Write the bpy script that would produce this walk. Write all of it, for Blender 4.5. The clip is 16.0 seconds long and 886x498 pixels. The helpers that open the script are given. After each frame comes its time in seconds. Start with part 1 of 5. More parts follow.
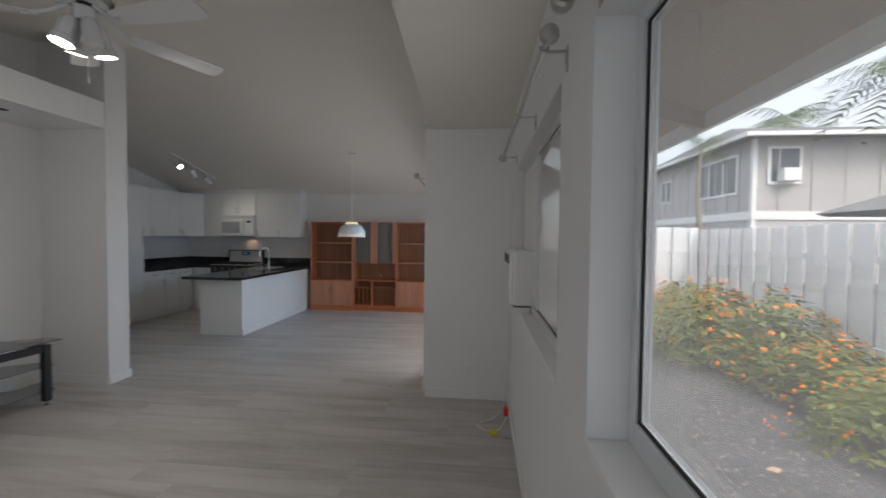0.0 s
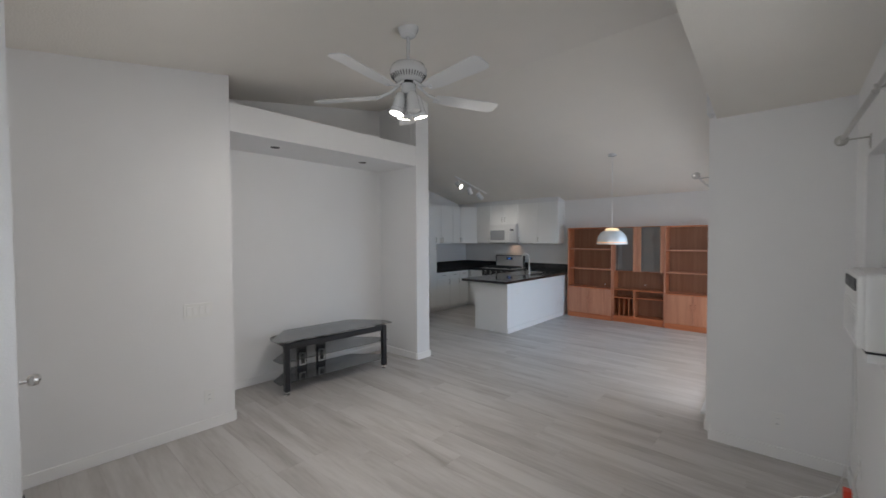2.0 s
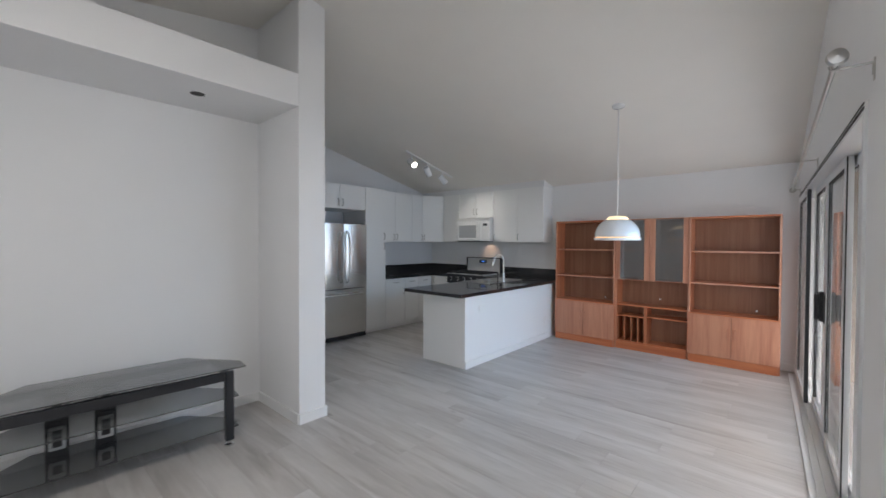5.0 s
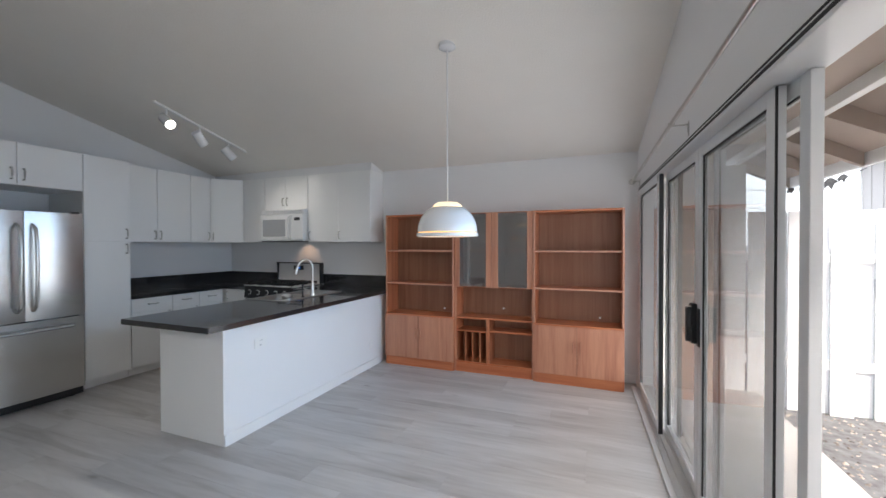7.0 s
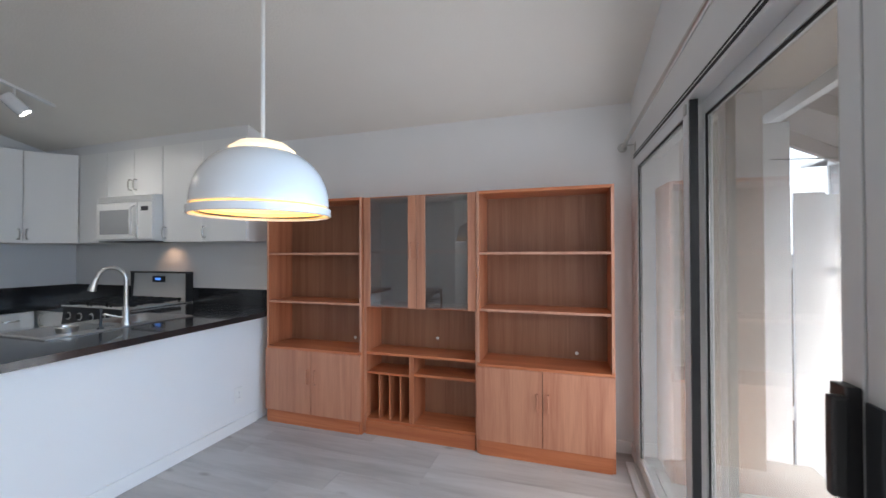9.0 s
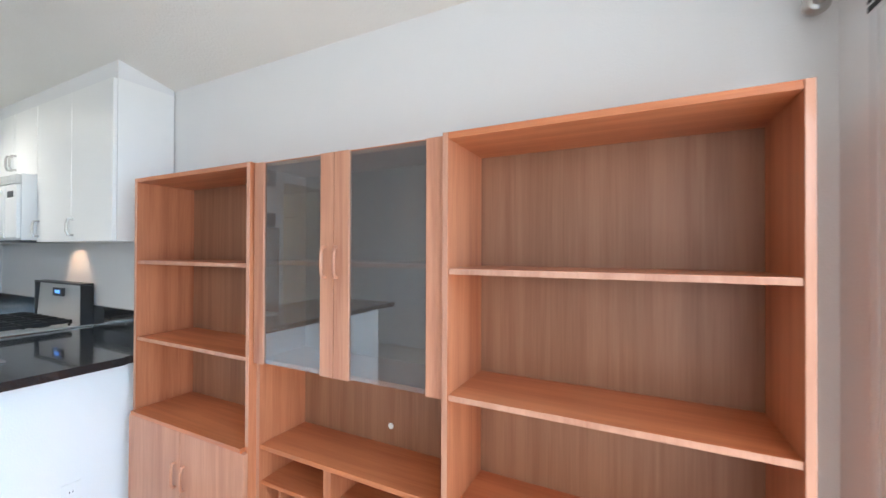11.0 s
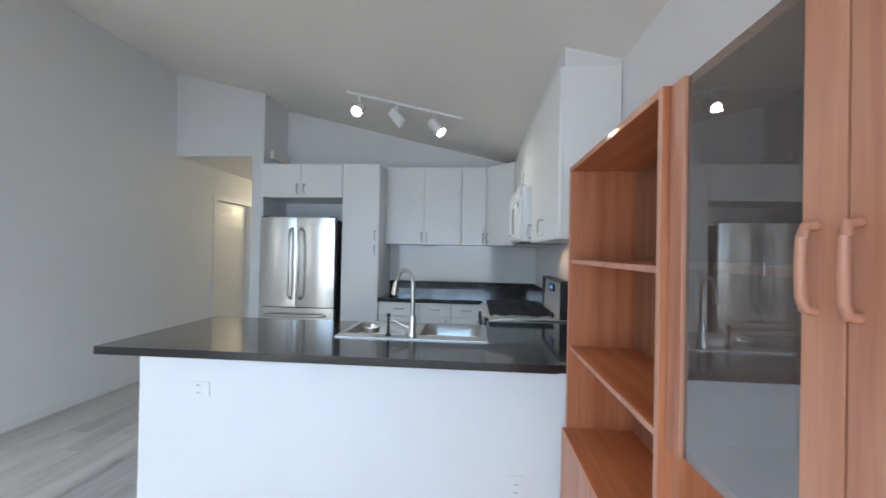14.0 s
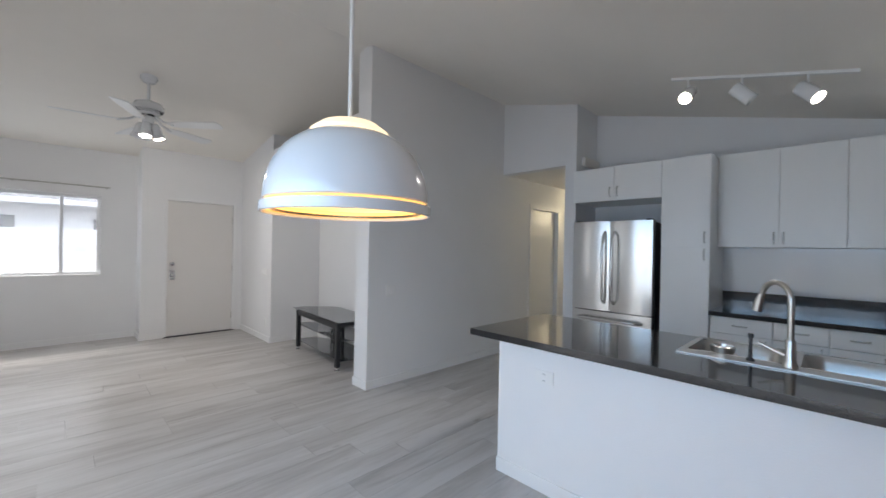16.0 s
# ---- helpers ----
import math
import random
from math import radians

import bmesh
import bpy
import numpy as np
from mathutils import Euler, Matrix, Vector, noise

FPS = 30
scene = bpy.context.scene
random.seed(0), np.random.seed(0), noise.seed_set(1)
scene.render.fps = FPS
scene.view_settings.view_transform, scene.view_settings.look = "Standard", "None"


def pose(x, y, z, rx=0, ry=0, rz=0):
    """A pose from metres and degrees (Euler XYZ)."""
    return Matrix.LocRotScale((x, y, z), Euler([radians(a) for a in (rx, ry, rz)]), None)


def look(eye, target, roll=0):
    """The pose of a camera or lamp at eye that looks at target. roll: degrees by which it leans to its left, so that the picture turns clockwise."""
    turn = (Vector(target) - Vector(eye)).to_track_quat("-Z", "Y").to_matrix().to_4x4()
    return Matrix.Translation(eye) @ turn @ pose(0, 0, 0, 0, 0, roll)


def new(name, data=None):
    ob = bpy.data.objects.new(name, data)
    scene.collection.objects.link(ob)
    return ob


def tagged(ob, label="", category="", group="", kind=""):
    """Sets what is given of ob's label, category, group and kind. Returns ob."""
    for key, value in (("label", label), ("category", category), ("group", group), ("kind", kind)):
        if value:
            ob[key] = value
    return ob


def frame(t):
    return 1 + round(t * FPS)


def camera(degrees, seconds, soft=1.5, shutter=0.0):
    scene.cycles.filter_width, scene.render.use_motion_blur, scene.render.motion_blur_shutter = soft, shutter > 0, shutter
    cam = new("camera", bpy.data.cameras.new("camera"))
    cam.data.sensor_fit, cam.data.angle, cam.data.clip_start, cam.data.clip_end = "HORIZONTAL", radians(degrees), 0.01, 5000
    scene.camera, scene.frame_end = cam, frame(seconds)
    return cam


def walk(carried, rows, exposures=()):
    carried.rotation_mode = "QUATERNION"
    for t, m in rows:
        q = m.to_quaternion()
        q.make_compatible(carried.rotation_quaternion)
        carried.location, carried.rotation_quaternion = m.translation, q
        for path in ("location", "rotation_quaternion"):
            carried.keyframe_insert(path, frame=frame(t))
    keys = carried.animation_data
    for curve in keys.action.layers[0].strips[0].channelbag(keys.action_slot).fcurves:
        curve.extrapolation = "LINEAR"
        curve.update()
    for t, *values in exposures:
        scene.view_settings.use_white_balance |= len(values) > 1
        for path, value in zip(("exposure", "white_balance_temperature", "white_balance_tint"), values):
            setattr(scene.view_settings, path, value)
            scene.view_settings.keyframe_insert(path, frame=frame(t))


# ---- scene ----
cam = camera(97.5, 16.0, 1.5, 0.25)
PATH = [
    (0, (0.22, 0.869, 1.504), (0.024, 2.858, 1.444), 0.6),
    (0.5, (0.194, 0.807, 1.544), (-0.447, 2.701, 1.481), 0.3),
    (1, (0.18, 0.779, 1.571), (-0.744, 2.552, 1.513), 0.2),
    (1.5, (0.18, 0.765, 1.577), (-0.939, 2.422, 1.525), 0.0),
    (2, (0.173, 0.821, 1.59), (-1.161, 2.311, 1.537), -0.3),
    (2.5, (0.104, 1.052, 1.601), (-1.404, 2.365, 1.537), -0.5),
    (3, (0.02, 1.343, 1.582), (-1.531, 2.603, 1.53), -0.6),
    (5.5, (-0.649, 3.213, 1.454), (-1.775, 4.866, 1.425), 0.1),
    (6, (-0.692, 3.605, 1.462), (-1.576, 5.398, 1.433), -0.2),
    (6.5, (-0.784, 3.973, 1.445), (-1.589, 5.803, 1.419), -0.0),
    (7, (-0.867, 4.331, 1.434), (-1.597, 6.193, 1.413), -0.1),
    (7.5, (-0.877, 4.715, 1.425), (-1.582, 6.587, 1.41), -0.3),
    (8, (-0.921, 5.089, 1.402), (-1.597, 6.972, 1.393), -0.3),
    (8.5, (-0.925, 5.462, 1.4), (-1.537, 7.366, 1.396), -0.4),
    (9, (-0.878, 5.864, 1.369), (-1.488, 7.768, 1.388), -0.2),
    (11.5, (-0.986, 7.688, 1.432), (-2.125, 9.333, 1.436), 0.2),
    (12, (-1.167, 7.895, 1.426), (-2.604, 9.286, 1.423), 0.2),
    (12.5, (-1.333, 8.014, 1.436), (-3.039, 9.057, 1.431), 0.6),
    (13, (-1.446, 8.084, 1.436), (-3.382, 8.586, 1.439), 0.9),
    (13.5, (-1.456, 8.069, 1.413), (-3.449, 8.231, 1.427), 1.1),
    (14, (-1.422, 8.045, 1.397), (-3.415, 7.883, 1.411), 1.1),
    (14.5, (-1.398, 8.023, 1.401), (-3.322, 7.476, 1.406), 1.1),
    (15, (-1.379, 7.963, 1.394), (-3.156, 7.045, 1.396), 1.1),
    (15.5, (-1.355, 7.898, 1.41), (-2.96, 6.705, 1.407), 1.1),
    (16, (-1.298, 7.835, 1.409), (-2.701, 6.41, 1.407), 1.1),
]
EXPO = [(0, 2.2, 6750, 11), (1.0, 2.45, 6700, 11), (2.5, 2.9, 6600, 11), (5.5, 3.15, 6500, 11), (7.0, 3.2, 6500, 11), (9.0, 3.25, 6400, 11),
        (11.5, 4.35, 6400, 6), (12.5, 4.25, 6400, 6), (13.5, 3.85, 6350, 8), (14.5, 3.5, 6350, 8), (16, 3.15, 6450, 11)]
walk(cam, [(t, look(eye, to, roll)) for t, eye, to, roll in PATH], EXPO)

# ---- world and light ----
FANW, PENDW, TRKW = 3.3, .2, 5.0
world = bpy.data.worlds.new("world")
scene.world = world
world.use_nodes = True
wn = world.node_tree.nodes
sky = wn.new("ShaderNodeTexSky")
sky.sky_type, sky.sun_disc = "NISHITA", False
sky.sun_elevation, sky.sun_rotation = radians(52), radians(150)
sky.air_density, sky.dust_density = 1.0, 9.0
# thin white cloud over the whole sky
veil, cloud = wn.new("ShaderNodeMix"), wn.new("ShaderNodeTexNoise")
veil.data_type = "RGBA"
cloud.inputs["Scale"].default_value, cloud.inputs["Detail"].default_value = 2.2, 5
fade = wn.new("ShaderNodeMapRange")
fade.inputs["To Min"].default_value, fade.inputs["To Max"].default_value = .55, .95
wl = world.node_tree.links
wl.new(cloud.outputs["Fac"], fade.inputs["Value"])
wl.new(fade.outputs[0], veil.inputs["Factor"])
wl.new(sky.outputs[0], veil.inputs["A"])
veil.inputs["B"].default_value = (3.1, 3.25, 3.4, 1)
wl.new(veil.outputs["Result"], wn["Background"].inputs[0])
wn["Background"].inputs[1].default_value = 0.12
sun = new("sun", bpy.data.lights.new("sun", "SUN"))
sun.data.energy, sun.data.angle, sun.data.color = .5, radians(14), (1, .96, .90)
SD = Vector((math.sin(radians(150)) * math.cos(radians(52)), math.cos(radians(150)) * math.cos(radians(52)), math.sin(radians(52))))
sun.matrix_world = look(SD * 30, (0, 0, 0))
def daylight(name, at, to, w, h, watts, col=(.80, .90, 1), spread=180):
    """An area lamp standing in for the sky's light at a window."""
    d = bpy.data.lights.new(name, "AREA")
    d.shape, d.size, d.size_y, d.energy, d.color = "RECTANGLE", w, h, watts, col
    d.spread = radians(spread)
    new(name, d).matrix_world = look(at, to)


daylight("slider_daylight", (-.435, 6.75, 1.05), (-3.435, 6.656, 1.05), 3.5, 1.85, 3.0, (.87, .925, 1))
# blue lamp added inside the doors, for steep sky between fence and eave
daylight("slider_sky_lamp", (-.56, 6.8, 1.72), (-3.3, 6.714, .25), 3.4, .45, 1.15, (.22, .57, 1), 100)
daylight("bay_daylight", (.478, 1.235, 1.54), (-3, 1.235, 1.54), 1.15, .92, .36, (.92, .96, 1))
daylight("bay_daylight", (.478, 2.72, 1.54), (-3, 2.72, 1.54), .9, .92, .36, (.92, .96, 1))
daylight("south_daylight", (-.89, .33, 1.51), (-.89, 4, 1.51), 1.5, 1.0, .7)


def lamp(kind, name, loc, watts, col=(1, .97, .93), radius=.05, target=None, cone=140, blend=.6):
    d = bpy.data.lights.new(name, kind)
    d.energy, d.color, d.shadow_soft_size = watts, col, radius
    o = new(name, d)
    if target is None:
        o.location = loc
    else:
        o.matrix_world = look(loc, target)
    if kind == "SPOT":
        d.spot_size, d.spot_blend = radians(cone), blend
    return o


# ---- mesh helpers ----
ORIGIN = {}


def thing(name, label, category, loc=(0, 0, 0), group="", kind=""):
    ob = new(name)
    ob.empty_display_size = .1
    ob.location = loc
    ORIGIN[ob] = Vector(loc)
    return tagged(ob, label, category, group, kind)


def part(name, bm, material, parent=None, label="", smooth=False):
    o = ORIGIN.get(parent, Vector((0, 0, 0))) if parent else Vector((0, 0, 0))
    bmesh.ops.translate(bm, verts=bm.verts, vec=-o)
    bmesh.ops.recalc_face_normals(bm, faces=bm.faces)
    me = bpy.data.meshes.new(name)
    bm.to_mesh(me)
    bm.free()
    me.materials.append(material)
    if smooth:
        me.polygons.foreach_set("use_smooth", [True] * len(me.polygons))
        me.set_sharp_from_angle(angle=radians(40))
    ob = new(name, me)
    ob.parent = parent
    ORIGIN[ob] = o
    if label:
        ob["label"] = label
    return ob


def box(x0, x1, y0, y1, z0, z1, b=0.0, bm=None):
    bm = bm or bmesh.new()
    m = Matrix.LocRotScale(((x0 + x1) / 2, (y0 + y1) / 2, (z0 + z1) / 2), None, (abs(x1 - x0), abs(y1 - y0), abs(z1 - z0)))
    vs = bmesh.ops.create_cube(bm, size=1, matrix=m)["verts"]
    if b:
        es = list({e for v in vs for e in v.link_edges})
        bmesh.ops.bevel(bm, geom=es, offset=b, segments=2, affect="EDGES", profile=.6)
    return bm


def prism(pts, axis, a, b, bm=None):
    """A flat outline pushed from a to b along an axis."""
    bm = bm or bmesh.new()

    def at(p, w):
        return (w, *p) if axis == "x" else (p[0], w, p[1]) if axis == "y" else (*p, w)
    lo = [bm.verts.new(at(p, a)) for p in pts]
    hi = [bm.verts.new(at(p, b)) for p in pts]
    bm.faces.new(lo)
    bm.faces.new(hi[::-1])
    for i in range(len(pts)):
        j = (i + 1) % len(pts)
        bm.faces.new((lo[i], hi[i], hi[j], lo[j]))
    return bm


def lathe(profile, c, n=32, bm=None, axis=None):
    """Turns (radius, height) pairs about a vertical line through c, or about an axis."""
    bm = bm or bmesh.new()
    rot = Vector(axis).to_track_quat("Z", "Y").to_matrix() if axis else Matrix.Identity(3)
    rings = []
    for r, h in profile:
        rings.append([bm.verts.new(Vector(c) + rot @ Vector((max(r, 1e-4) * math.cos(2 * math.pi * k / n), max(r, 1e-4) * math.sin(2 * math.pi * k / n), h))) for k in range(n)])
    for a, b in zip(rings, rings[1:]):
        for k in range(n):
            bm.faces.new((a[k], a[(k + 1) % n], b[(k + 1) % n], b[k]))
    return bm


def rod(p, q, r, n=12, bm=None):
    p, q = Vector(p), Vector(q)
    d = (q - p).length
    return lathe([(0, 0), (r, 0), (r, d), (0, d)], p, n, bm, q - p)


def tube(pts, r, n=10, bm=None):
    bm = bm or bmesh.new()
    pts = [Vector(p) for p in pts]
    rings = []
    for i, p in enumerate(pts):
        d = (pts[min(i + 1, len(pts) - 1)] - pts[max(i - 1, 0)]).normalized()
        u = d.cross(Vector((.31, .17, .93))).normalized()
        v = d.cross(u)
        rr = r[i] if isinstance(r, (list, tuple)) else r
        rings.append([bm.verts.new(p + rr * (math.cos(2 * math.pi * k / n) * u + math.sin(2 * math.pi * k / n) * v)) for k in range(n)])
    for a, b in zip(rings, rings[1:]):
        for k in range(n):
            bm.faces.new((a[k], a[(k + 1) % n], b[(k + 1) % n], b[k]))
    bm.faces.new(rings[0][::-1])
    bm.faces.new(rings[-1])
    return bm


def structure(name, bm, mat, label, category, smooth=False):
    return tagged(part(name, bm, mat, None, "", smooth), label, category, "", "structure")


# ---- materials ----
def material(name, base, rough=.5, metal=0.0, var=.0, scale=8.0, bump=0.0, bscale=200.0, stretch=(1, 1, 1), spec=.5, coat=0.0, rvar=0.0, big=0.0):
    """Principled paint or metal; var: mottling of the colour, big: broad patches, bump: fine relief."""
    m = bpy.data.materials.new(name)
    m.use_nodes = True
    nt = m.node_tree
    N, L = nt.nodes, nt.links
    p = N["Principled BSDF"]
    p.inputs["Base Color"].default_value = (*base, 1)
    p.inputs["Roughness"].default_value = rough
    p.inputs["Metallic"].default_value = metal
    p.inputs["Specular IOR Level"].default_value = spec
    p.inputs["Coat Weight"].default_value = coat
    co = N.new("ShaderNodeTexCoord")
    mp = N.new("ShaderNodeMapping")
    mp.inputs["Scale"].default_value = stretch
    L.new(co.outputs["Object"], mp.inputs[0])
    if var or rvar or big:
        n1 = N.new("ShaderNodeTexNoise")
        n1.inputs["Scale"].default_value, n1.inputs["Detail"].default_value = scale, 6
        L.new(mp.outputs[0], n1.inputs[0])
        n2 = N.new("ShaderNodeTexNoise")
        n2.inputs["Scale"].default_value, n2.inputs["Detail"].default_value = 1.1, 3
        L.new(mp.outputs[0], n2.inputs[0])
        a = N.new("ShaderNodeMath")
        a.operation = "MULTIPLY_ADD"
        L.new(n1.outputs[0], a.inputs[0])
        a.inputs[1].default_value, a.inputs[2].default_value = 2 * var, 1 - var
        b = N.new("ShaderNodeMath")
        b.operation = "MULTIPLY_ADD"
        L.new(n2.outputs[0], b.inputs[0])
        b.inputs[1].default_value, b.inputs[2].default_value = 2 * big, 1 - big
        c = N.new("ShaderNodeMath")
        c.operation = "MULTIPLY"
        L.new(a.outputs[0], c.inputs[0]), L.new(b.outputs[0], c.inputs[1])
        v = N.new("ShaderNodeVectorMath")
        v.operation = "SCALE"
        v.inputs[0].default_value = base
        L.new(c.outputs[0], v.inputs["Scale"])
        L.new(v.outputs[0], p.inputs["Base Color"])
        if rvar:
            d = N.new("ShaderNodeMath")
            d.operation = "MULTIPLY_ADD"
            L.new(n1.outputs[0], d.inputs[0])
            d.inputs[1].default_value, d.inputs[2].default_value = 2 * rvar, rough - rvar
            L.new(d.outputs[0], p.inputs["Roughness"])
    if bump:
        n3 = N.new("ShaderNodeTexNoise")
        n3.inputs["Scale"].default_value, n3.inputs["Detail"].default_value = bscale, 3
        L.new(mp.outputs[0], n3.inputs[0])
        bp = N.new("ShaderNodeBump")
        bp.inputs["Strength"].default_value, bp.inputs["Distance"].default_value = bump, .01
        L.new(n3.outputs[0], bp.inputs["Height"])
        L.new(bp.outputs[0], p.inputs["Normal"])
    return m


def wood(name, dark, light, rough, along, fine=14.0, stretch=.06, rnd=.12, coat=0.0, knots=0.0):
    """Grain that runs along one axis; every board is shifted and toned by its own random number."""
    m = bpy.data.materials.new(name)
    m.use_nodes = True
    N, L = m.node_tree.nodes, m.node_tree.links
    p = N["Principled BSDF"]
    p.inputs["Roughness"].default_value = rough
    p.inputs["Coat Weight"].default_value = coat
    co, oi = N.new("ShaderNodeTexCoord"), N.new("ShaderNodeObjectInfo")
    mul = N.new("ShaderNodeVectorMath")
    mul.operation = "SCALE"
    mul.inputs[0].default_value = (37, 91, 53)
    L.new(oi.outputs["Random"], mul.inputs["Scale"])
    add = N.new("ShaderNodeVectorMath")
    L.new(co.outputs["Object"], add.inputs[0]), L.new(mul.outputs[0], add.inputs[1])
    mp = N.new("ShaderNodeMapping")
    mp.inputs["Scale"].default_value = [stretch if i == "xyz".index(along) else 1 for i in range(3)]
    L.new(add.outputs[0], mp.inputs[0])
    n1, n2 = N.new("ShaderNodeTexNoise"), N.new("ShaderNodeTexNoise")
    n1.inputs["Scale"].default_value, n1.inputs["Detail"].default_value, n1.inputs["Distortion"].default_value = fine, 8, .6
    n2.inputs["Scale"].default_value, n2.inputs["Detail"].default_value = fine * 8, 4
    L.new(mp.outputs[0], n1.inputs[0]), L.new(mp.outputs[0], n2.inputs[0])
    mx = N.new("ShaderNodeMath")
    mx.operation = "MULTIPLY_ADD"
    L.new(n2.outputs[0], mx.inputs[0])
    mx.inputs[1].default_value = .35
    L.new(n1.outputs[0], mx.inputs[2])
    rp = N.new("ShaderNodeValToRGB")
    rp.color_ramp.elements[0].position, rp.color_ramp.elements[0].color = .42, (*dark, 1)
    rp.color_ramp.elements[1].position, rp.color_ramp.elements[1].color = .82, (*light, 1)
    L.new(mx.outputs[0], rp.inputs[0])
    tn = N.new("ShaderNodeMath")
    tn.operation = "MULTIPLY_ADD"
    L.new(oi.outputs["Random"], tn.inputs[0])
    tn.inputs[1].default_value, tn.inputs[2].default_value = 2 * rnd, 1 - rnd
    sc = N.new("ShaderNodeVectorMath")
    sc.operation = "SCALE"
    L.new(rp.outputs[0], sc.inputs[0]), L.new(tn.outputs[0], sc.inputs["Scale"])
    out = sc.outputs[0]
    if knots:
        # soft brown streaks along the grain and a few small knots
        ms, mk = N.new("ShaderNodeMapping"), N.new("ShaderNodeMapping")
        ms.inputs["Scale"].default_value, mk.inputs["Scale"].default_value = (.6, 5.0, 1), (1.5, 3.6, .01)
        ns, vk = N.new("ShaderNodeTexNoise"), N.new("ShaderNodeTexVoronoi")
        ns.inputs["Scale"].default_value, ns.inputs["Detail"].default_value, ns.inputs["Distortion"].default_value = 1.6, 5, .9
        vk.inputs["Scale"].default_value = 1.0
        L.new(add.outputs[0], ms.inputs[0]), L.new(add.outputs[0], mk.inputs[0])
        L.new(ms.outputs[0], ns.inputs[0]), L.new(mk.outputs[0], vk.inputs["Vector"])
        for src, a, b, amt in ((ns.outputs[0], .56, .74, knots), (vk.outputs["Distance"], .085, .02, knots * 1.3)):
            mr, mc = N.new("ShaderNodeMapRange"), N.new("ShaderNodeMix")
            mr.inputs["From Min"].default_value, mr.inputs["From Max"].default_value = a, b
            mr.inputs["To Max"].default_value = amt
            mc.data_type = "RGBA"
            mc.inputs["B"].default_value = (.20, .172, .148, 1)
            L.new(src, mr.inputs["Value"]), L.new(mr.outputs[0], mc.inputs["Factor"])
            L.new(out, mc.inputs["A"])
            out = mc.outputs["Result"]
    L.new(out, p.inputs["Base Color"])
    bp = N.new("ShaderNodeBump")
    bp.inputs["Strength"].default_value, bp.inputs["Distance"].default_value = .12, .004
    L.new(mx.outputs[0], bp.inputs["Height"])
    L.new(bp.outputs[0], p.inputs["Normal"])
    return m


def glass(name, tint, ior, rough=0.0, haze=0.0, scatter=False):
    m = bpy.data.materials.new(name)
    m.use_nodes = True
    N, L = m.node_tree.nodes, m.node_tree.links
    p = N["Principled BSDF"]
    p.inputs["Base Color"].default_value = (*tint, 1)
    p.inputs["Roughness"].default_value = rough
    p.inputs["IOR"].default_value = ior
    p.inputs["Transmission Weight"].default_value = 1
    if haze:
        d, y = N.new("ShaderNodeBsdfTranslucent" if scatter else "ShaderNodeBsdfDiffuse"), N.new("ShaderNodeMixShader")
        d.inputs[0].default_value = (.8, .8, .8, 1)
        y.inputs[0].default_value = haze
        L.new(p.outputs[0], y.inputs[1]), L.new(d.outputs[0], y.inputs[2])
        L.new(y.outputs[0], N["Material Output"].inputs[0])
    return m


def mesh_screen(name, col, cover):
    """Fine insect screen: mostly open, with a thin grey weave."""
    m = bpy.data.materials.new(name)
    m.use_nodes = True
    N, L = m.node_tree.nodes, m.node_tree.links
    t, d, y = N.new("ShaderNodeBsdfTransparent"), N.new("ShaderNodeBsdfDiffuse"), N.new("ShaderNodeMixShader")
    d.inputs[0].default_value = (*col, 1)
    y.inputs[0].default_value = cover
    L.new(t.outputs[0], y.inputs[1]), L.new(d.outputs[0], y.inputs[2])
    L.new(y.outputs[0], N["Material Output"].inputs[0])
    return m


def glow(name, col, strength):
    m = bpy.data.materials.new(name)
    m.use_nodes = True
    p = m.node_tree.nodes["Principled BSDF"]
    p.inputs["Base Color"].default_value = (*col, 1)
    p.inputs["Emission Color"].default_value = (*col, 1)
    p.inputs["Emission Strength"].default_value = strength
    return m


WALL = material("wall_paint", (.80, .80, .805), .6, var=.02, scale=3, bump=.15, bscale=160, big=.015)
CEIL = material("ceiling_paint", (.85, .815, .76), .8, var=.02, scale=4, bump=.35, bscale=90, big=.02)
TRIM = material("trim_paint", (.82, .82, .82), .35, var=.01, scale=5)
FLOORW = wood("pale_plank", (.375, .352, .335), (.545, .525, .51), .40, "x", 5, .13, .02, knots=.42)
GAP = material("plank_gap", (.42, .40, .385), .7)
TEAK = wood("teak_veneer", (.37, .112, .046), (.54, .205, .10), .42, "z", 16, .05, .06)
TEAKD = wood("teak_door_veneer", (.40, .152, .088), (.57, .27, .166), .40, "z", 16, .05, .05)
TEAKE = wood("teak_edge_band", (.43, .185, .115), (.58, .30, .20), .42, "z", 16, .05, .05)
TEAKH = wood("teak_veneer_flat", (.39, .098, .034), (.57, .195, .082), .34, "x", 16, .05, .06, coat=.15)
# back panels: the same veneer, darkened in colour for shade inside the shelves
TEAKB = wood("teak_back_shaded", (.21, .088, .044), (.31, .146, .082), .5, "z", 22, .03, .03)
LAM = material("white_laminate", (.87, .87, .86), .34, var=.006, scale=4, coat=.06)
GRANITE = material("black_granite", (.022, .022, .024), .15, var=.6, scale=160, rvar=.03, coat=.6, spec=.6)
STEEL = material("brushed_steel", (.66, .655, .64), .26, 1.0, var=.025, scale=60, stretch=(1, 1, .01), rvar=.02)
SINK = material("sink_steel", (.46, .46, .455), .36, 1.0, var=.05, scale=60, rvar=.05)
CHROME = material("chrome", (.75, .75, .75), .12, 1.0)
NICKEL = material("nickel", (.52, .51, .49), .3, 1.0, var=.04)
BLACKP = material("black_plastic", (.02, .02, .022), .35, var=.1)
IRON = material("cast_iron", (.018, .018, .018), .55, bump=.2, bscale=300)
GREYM = material("dark_grey_metal", (.035, .037, .042), .34, .2, var=.06, scale=20)
